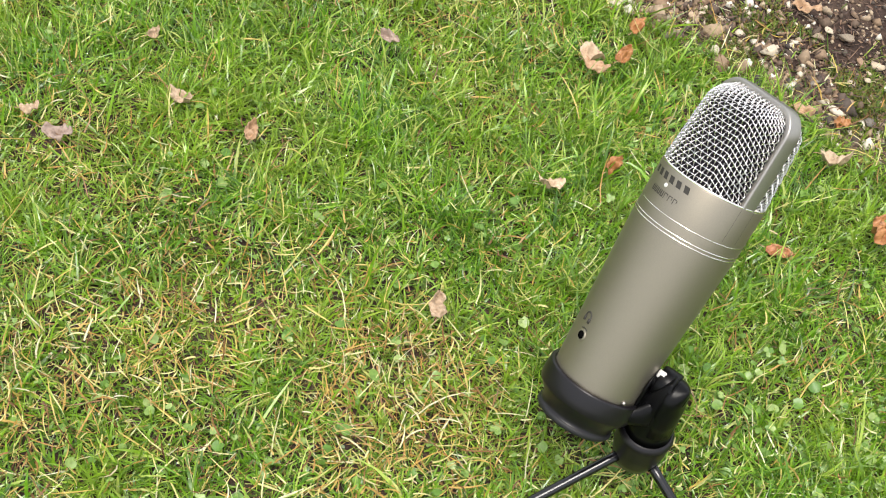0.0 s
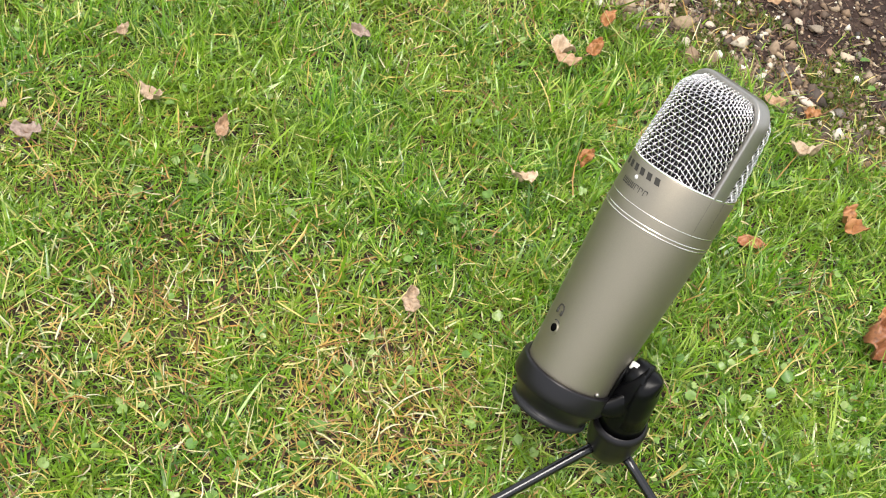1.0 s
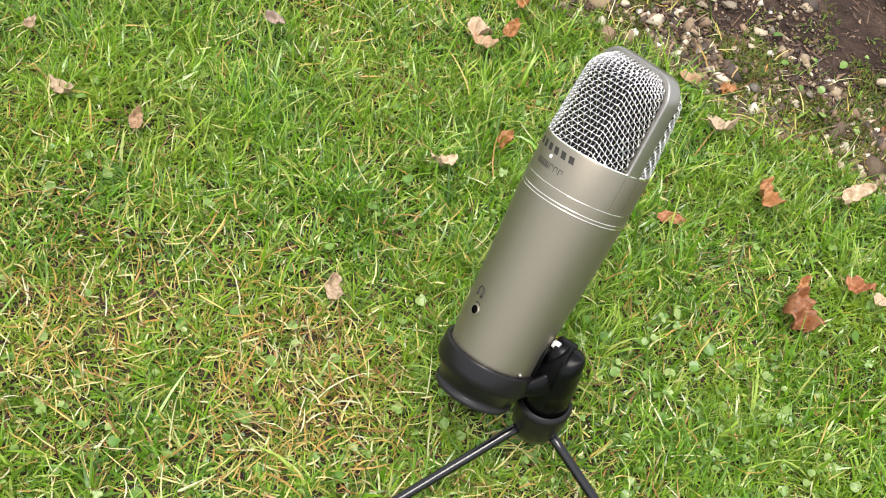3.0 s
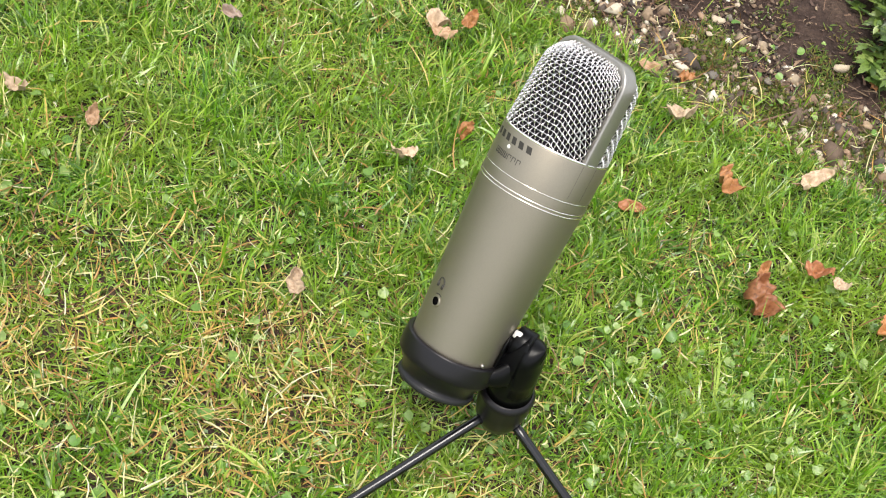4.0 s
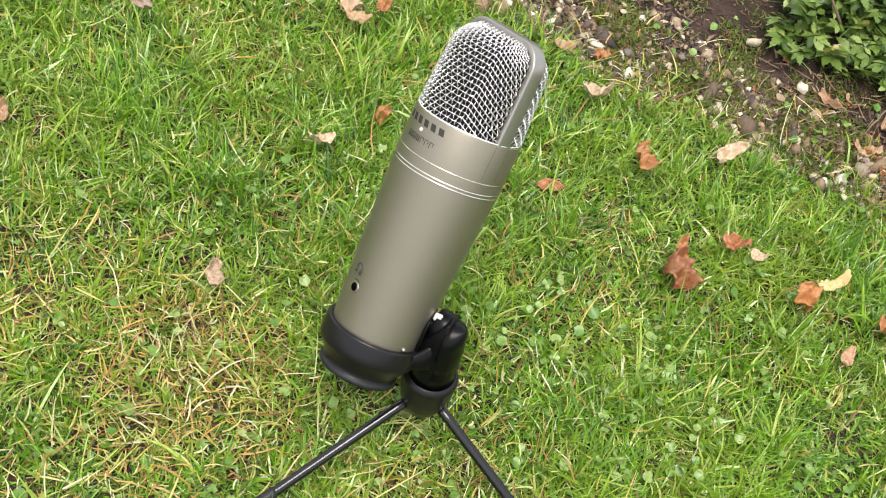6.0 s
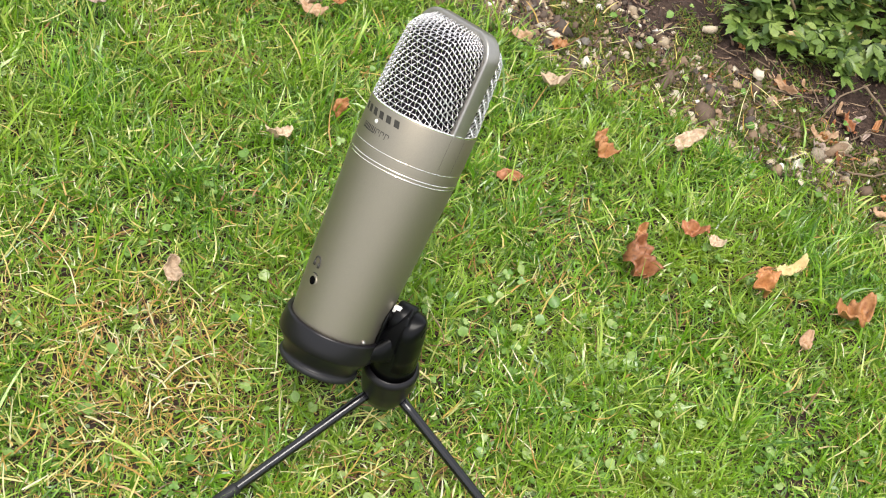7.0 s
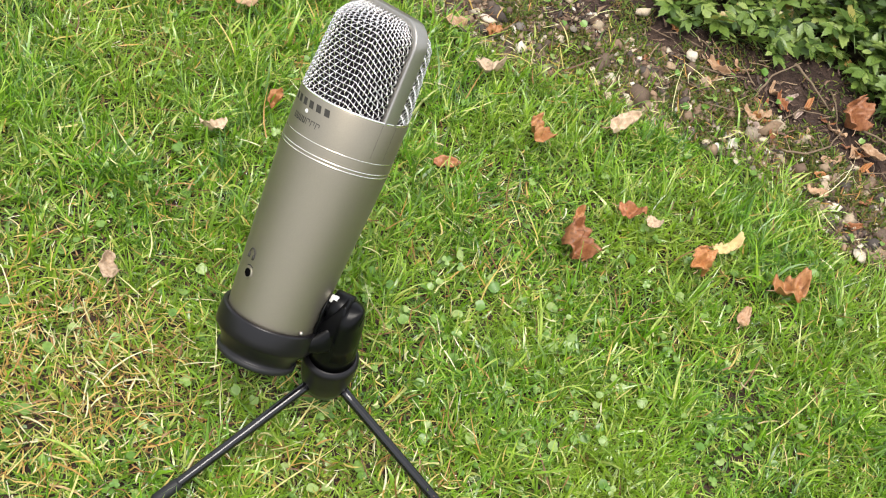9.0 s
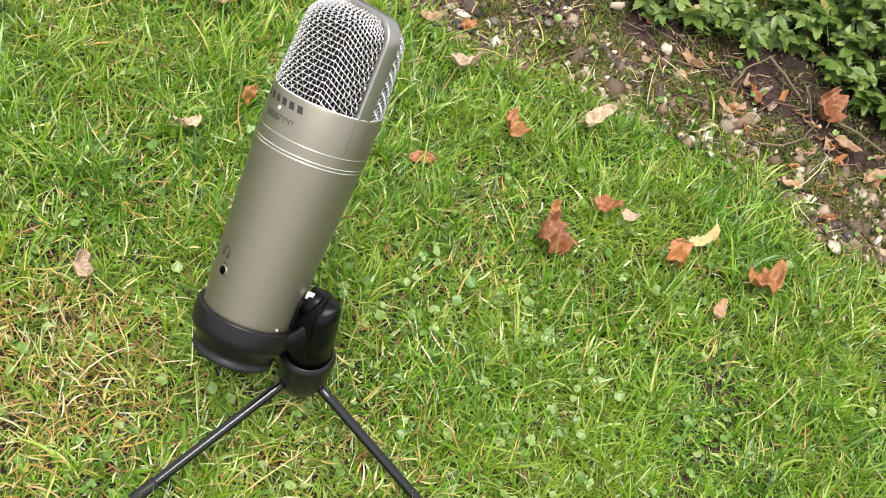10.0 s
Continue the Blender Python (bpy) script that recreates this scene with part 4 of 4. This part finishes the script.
def clover():
    """Round three-part leaves among the grass."""
    n = 5600
    x, y = rng.uniform(-0.5, 0.5, n), rng.uniform(-0.2, 0.45, n)
    like = 0.07 + 0.16 * np.clip(ripple(x, y, 34, 3), 0, 1) + 0.8 * np.exp(-(((x - 0.13) / 0.16) ** 2 + ((y - 0.05) / 0.09) ** 2)) + 0.3 * np.exp(-(((x + 0.22) / 0.15) ** 2 + ((y + 0.04) / 0.06) ** 2))
    past = into_bed(x, y)
    keep = (rng.random(n) < like) & (past < 0) & clear_of_leaves(x, y) | (past > 0) & (past < 0.10) & (rng.random(n) < 0.13) & (x > 0.16)
    x, y = x[keep], y[keep]
    vs, tris, at = [], [], 0
    for px, py in zip(x, y):
        base = Vector((px, py, float(ground_z(px, py)) + rng.uniform(0.003, 0.011)))
        tilt = Matrix.Rotation(rng.uniform(-0.5, 0.5), 3, "X") @ Matrix.Rotation(rng.uniform(-0.5, 0.5), 3, "Y")
        single = rng.random() < 0.62
        size, spin = (rng.uniform(0.0016, 0.0041) if single else rng.uniform(0.0011, 0.0021)), rng.uniform(0, 6.28)
        for k in range(1 if single else 3):
            a = spin + k * 2.094
            ring = []
            for i in range(9):
                b = 2 * math.pi * i / 9
                rad = size * (0.98 if i else 0.7) * rng.uniform(0.86, 1.08)
                ring.append(base + tilt @ Vector((math.cos(a) * size * 0.95 + rad * math.cos(a + b), math.sin(a) * size * 0.95 + rad * math.sin(a + b), 0.35 * rad * abs(math.sin(b)))))
            vs.append(base + tilt @ Vector((math.cos(a) * size * 0.95, math.sin(a) * size * 0.95, 0)))
            vs += ring
            tris += [(at, at + 1 + i, at + 1 + (i + 1) % 9) for i in range(9)]
            at += 10
    stuff("clover", np.array([tuple(v) for v in vs]), np.zeros((0, 4), int), np.array(tris), clover_mat, "small round clover leaves among the grass", "clover")


clover()


def dew():
    """Small drops hanging in the grass."""
    n = 2600
    x, y = rng.uniform(-0.5, 0.5, n), rng.uniform(-0.18, 0.5, n)
    keep = into_bed(x, y) < 0
    x, y = x[keep], y[keep]
    n = len(x)
    bm = bmesh.new()
    bmesh.ops.create_icosphere(bm, subdivisions=1, radius=1)
    ball = np.array([tuple(v.co) for v in bm.verts])
    f = np.array([[v.index for v in q.verts] for q in bm.faces])
    bm.free()
    size = rng.uniform(0.00022, 0.00055, n)
    z = ground_z(x, y) + rng.uniform(0.006, 0.013, n)
    v = ball[None] * size[:, None, None] + np.stack([x, y, z], -1)[:, None]
    tris = (f[None] + len(ball) * np.arange(n)[:, None, None]).reshape(-1, 3)
    stuff("dew_drops", v.reshape(-1, 3), np.zeros((0, 4), int), tris, dew_mat, "tiny clear dew drops on the grass blades", "dew")


dew()


# ---- shrub over the bed ----
shrub_mat = island_material("shrub_leaf", [(0.0, (0.038, 0.072, 0.013)), (0.35, (0.080, 0.140, 0.023)), (0.7, (0.145, 0.215, 0.041)), (0.95, (0.24, 0.31, 0.085)), (1.0, (0.34, 0.20, 0.06))], rough=0.38, thin=0.22)
stem_mat = island_material("stem", [(0.0, (0.12, 0.08, 0.05)), (1.0, (0.22, 0.16, 0.09))], rough=0.7, thin=0.0)


def spray_mesh(seed):
    """A leaf of five toothed leaflets on a short stalk, pointing along +x."""
    r = random.Random(seed)
    verts, faces = [], []

    def leaflet(ox, oy, ang, ln, w):
        n = 9
        b = len(verts)
        ca, sa = math.cos(ang), math.sin(ang)
        droop = r.uniform(0.0, 0.28)
        for i in range(n + 1):
            t = i / n
            half = w * math.sin(math.pi * (0.04 + 0.94 * t) ** 0.8) ** 0.9 * (1.0 if i % 2 else 0.80)
            for v in (-1, 0, 1):
                lx, ly = t * ln + (0.1 * ln if v and i % 2 else 0), v * half
                z = abs(v) * half * 0.18 - droop * ln * t * t + 0.04 * ln * math.sin(4 * t + seed)
                verts.append((ox + ca * lx - sa * ly, oy + sa * lx + ca * ly, z))
        for i in range(n):
            for j in range(2):
                q = b + i * 3 + j
                faces.append((q, q + 3, q + 4, q + 1))

    leaflet(0.010, 0, r.uniform(-0.1, 0.1), r.uniform(0.021, 0.026), 0.0064)
    for sgn in (-1, 1):
        leaflet(0.009, 0, sgn * r.uniform(0.7, 1.0), r.uniform(0.017, 0.022), 0.0056)
        leaflet(0.003, 0, sgn * r.uniform(1.3, 1.75), r.uniform(0.012, 0.016), 0.0046)
    b = len(verts)
    for x in (-0.022, 0.012):
        for a in range(4):
            verts.append((x, 0.0006 * math.cos(a * 1.5708), 0.0006 * math.sin(a * 1.5708) - (0.006 if x < 0 else 0)))
    for a in range(4):
        faces.append((b + a, b + (a + 1) % 4, b + 4 + (a + 1) % 4, b + 4 + a))
    return raw_mesh("leaf_spray", verts, faces, shrub_mat, True)


SPRAYS = [spray_mesh(s) for s in range(6)]


def shrub_spot(r, x0, x1, y0, y1):
    while True:
        x, y = r.uniform(x0, x1), r.uniform(y0, y1)
        rim = 0.374 + 0.10 * max(0, (0.30 - x)) + (0 if x < 0.36 else -(x - 0.36) * 0.62) - max(0, x - 0.42) * 0.8 + 0.012 * math.sin(x * 70)
        depth = min(y - rim, (x - 0.268) * 1.6)
        if depth > 0:
            top = 0.012 + min(depth, 0.15) * 0.50
            return x, y, top * r.uniform(0.55, 1.08) + 0.004


def shrub():
    sh = tagged(new("shrub"), "low green shrub with toothed leaves overhanging the bare bed", "shrub")
    r = random.Random(5)
    for k in range(300):
        x, y, z = shrub_spot(r, 0.266, 0.56, 0.27, 0.50)
        ob = new("leaf_spray", SPRAYS[r.randrange(6)])
        ob.parent = sh
        away = math.degrees(math.atan2(-1.0, -0.35)) + r.gauss(0, 60)
        ob.matrix_world = pose(x, y, z, r.gauss(0, 20), r.gauss(-4, 17), away) @ Matrix.Scale(r.uniform(0.44, 0.76), 4)
    vs, fs, at = [], [], 0  # the rest of the foliage, farther in and lower down
    for k in range(1900):
        x, y, z = shrub_spot(r, 0.266, 0.62, 0.20, 0.60) if k % 3 else shrub_spot(r, 0.27, 1.1, 0.10, 1.0)
        m = pose(x, y, z * (0.55 if k % 2 else 0.95), r.gauss(0, 20), r.gauss(2, 17), r.uniform(0, 360)) @ Matrix.Scale(r.uniform(0.42, 0.78), 4)
        me = SPRAYS[r.randrange(6)]
        vs += [tuple(m @ v.co) for v in me.vertices]
        fs += [tuple(at + i for i in p.vertices) for p in me.polygons]
        at += len(me.vertices)
    ob = new("foliage", raw_mesh("foliage", vs, fs, shrub_mat, True))
    ob.parent = sh
    tagged(ob, kind="stuff")
    for k in range(26):
        x, y = r.uniform(0.30, 0.75), r.uniform(0.40, 0.75)
        a = r.uniform(0, 6.28)
        base = Vector((x, y, float(ground_z(x, y)) - 0.002))
        pts = [base, base + Vector((0.02 * math.cos(a), 0.02 * math.sin(a), 0.03)), base + Vector((0.05 * math.cos(a), 0.05 * math.sin(a), 0.065))]
        part("stem", tube(bmesh.new(), pts, [0.0017, 0.0013, 0.0008], 6), stem_mat, sh)


shrub()


def twig(points, rad, words):
    bm = bmesh.new()
    pts = []
    q = [Vector(p) for p in points]
    for a, b in zip(q, q[1:]):
        pts += [a.lerp(b, k / 4) + Vector((random.uniform(-1, 1), random.uniform(-1, 1), random.uniform(-0.5, 0.5))) * 0.0006 for k in range(4)]
    pts.append(q[-1])
    n = len(pts)
    tube(bm, pts, [rad * (1 - 0.6 * i / n) for i in range(n)], 6)
    ob = part("twig", bm, stem_mat)
    tagged(ob, words, "twig", "twigs in the bed")


for pts, rad in [
    ([(0.327, 0.323, 0.004), (0.340, 0.338, 0.010), (0.362, 0.347, 0.020)], 0.0010),
    ([(0.362, 0.355, 0.012), (0.372, 0.338, 0.010), (0.385, 0.316, 0.004)], 0.0013),
    ([(0.335, 0.266, 0.001), (0.352, 0.262, 0.004), (0.372, 0.270, 0.008), (0.386, 0.288, 0.012)], 0.0010),
    ([(0.40, 0.30, 0.005), (0.42, 0.285, 0.008), (0.45, 0.262, 0.004)], 0.0012),
    ([(0.392, 0.340, 0.004), (0.388, 0.318, 0.010), (0.386, 0.292, 0.004)], 0.0008),
    ([(0.285, 0.345, 0.002), (0.305, 0.335, 0.006), (0.322, 0.338, 0.004)], 0.0008),
    ([(0.345, 0.30, 0.002), (0.36, 0.31, 0.005), (0.385, 0.305, 0.006)], 0.0007),
]:
    twig(pts, rad, "thin brown bent twig lying in the bed")

twig_rng = random.Random(12)
for _ in range(26):
    tx = twig_rng.uniform(0.26, 0.50)
    ty = float(np.interp(tx, EX, EY)) + twig_rng.uniform(0.015, 0.10)
    way, span, arch = twig_rng.uniform(0, 6.28), twig_rng.uniform(0.012, 0.032), twig_rng.uniform(0.002, 0.009)
    tz = float(ground_z(tx, ty)) + 0.001
    ex, ey = tx + span * math.cos(way), ty + span * math.sin(way)
    twig([(tx, ty, tz), ((tx + ex) / 2 - arch * math.sin(way), (ty + ey) / 2 + arch * math.cos(way), tz + arch), (ex, ey, tz + 0.001)], twig_rng.uniform(0.0004, 0.0008), "short thin dry twig lying on the soil")
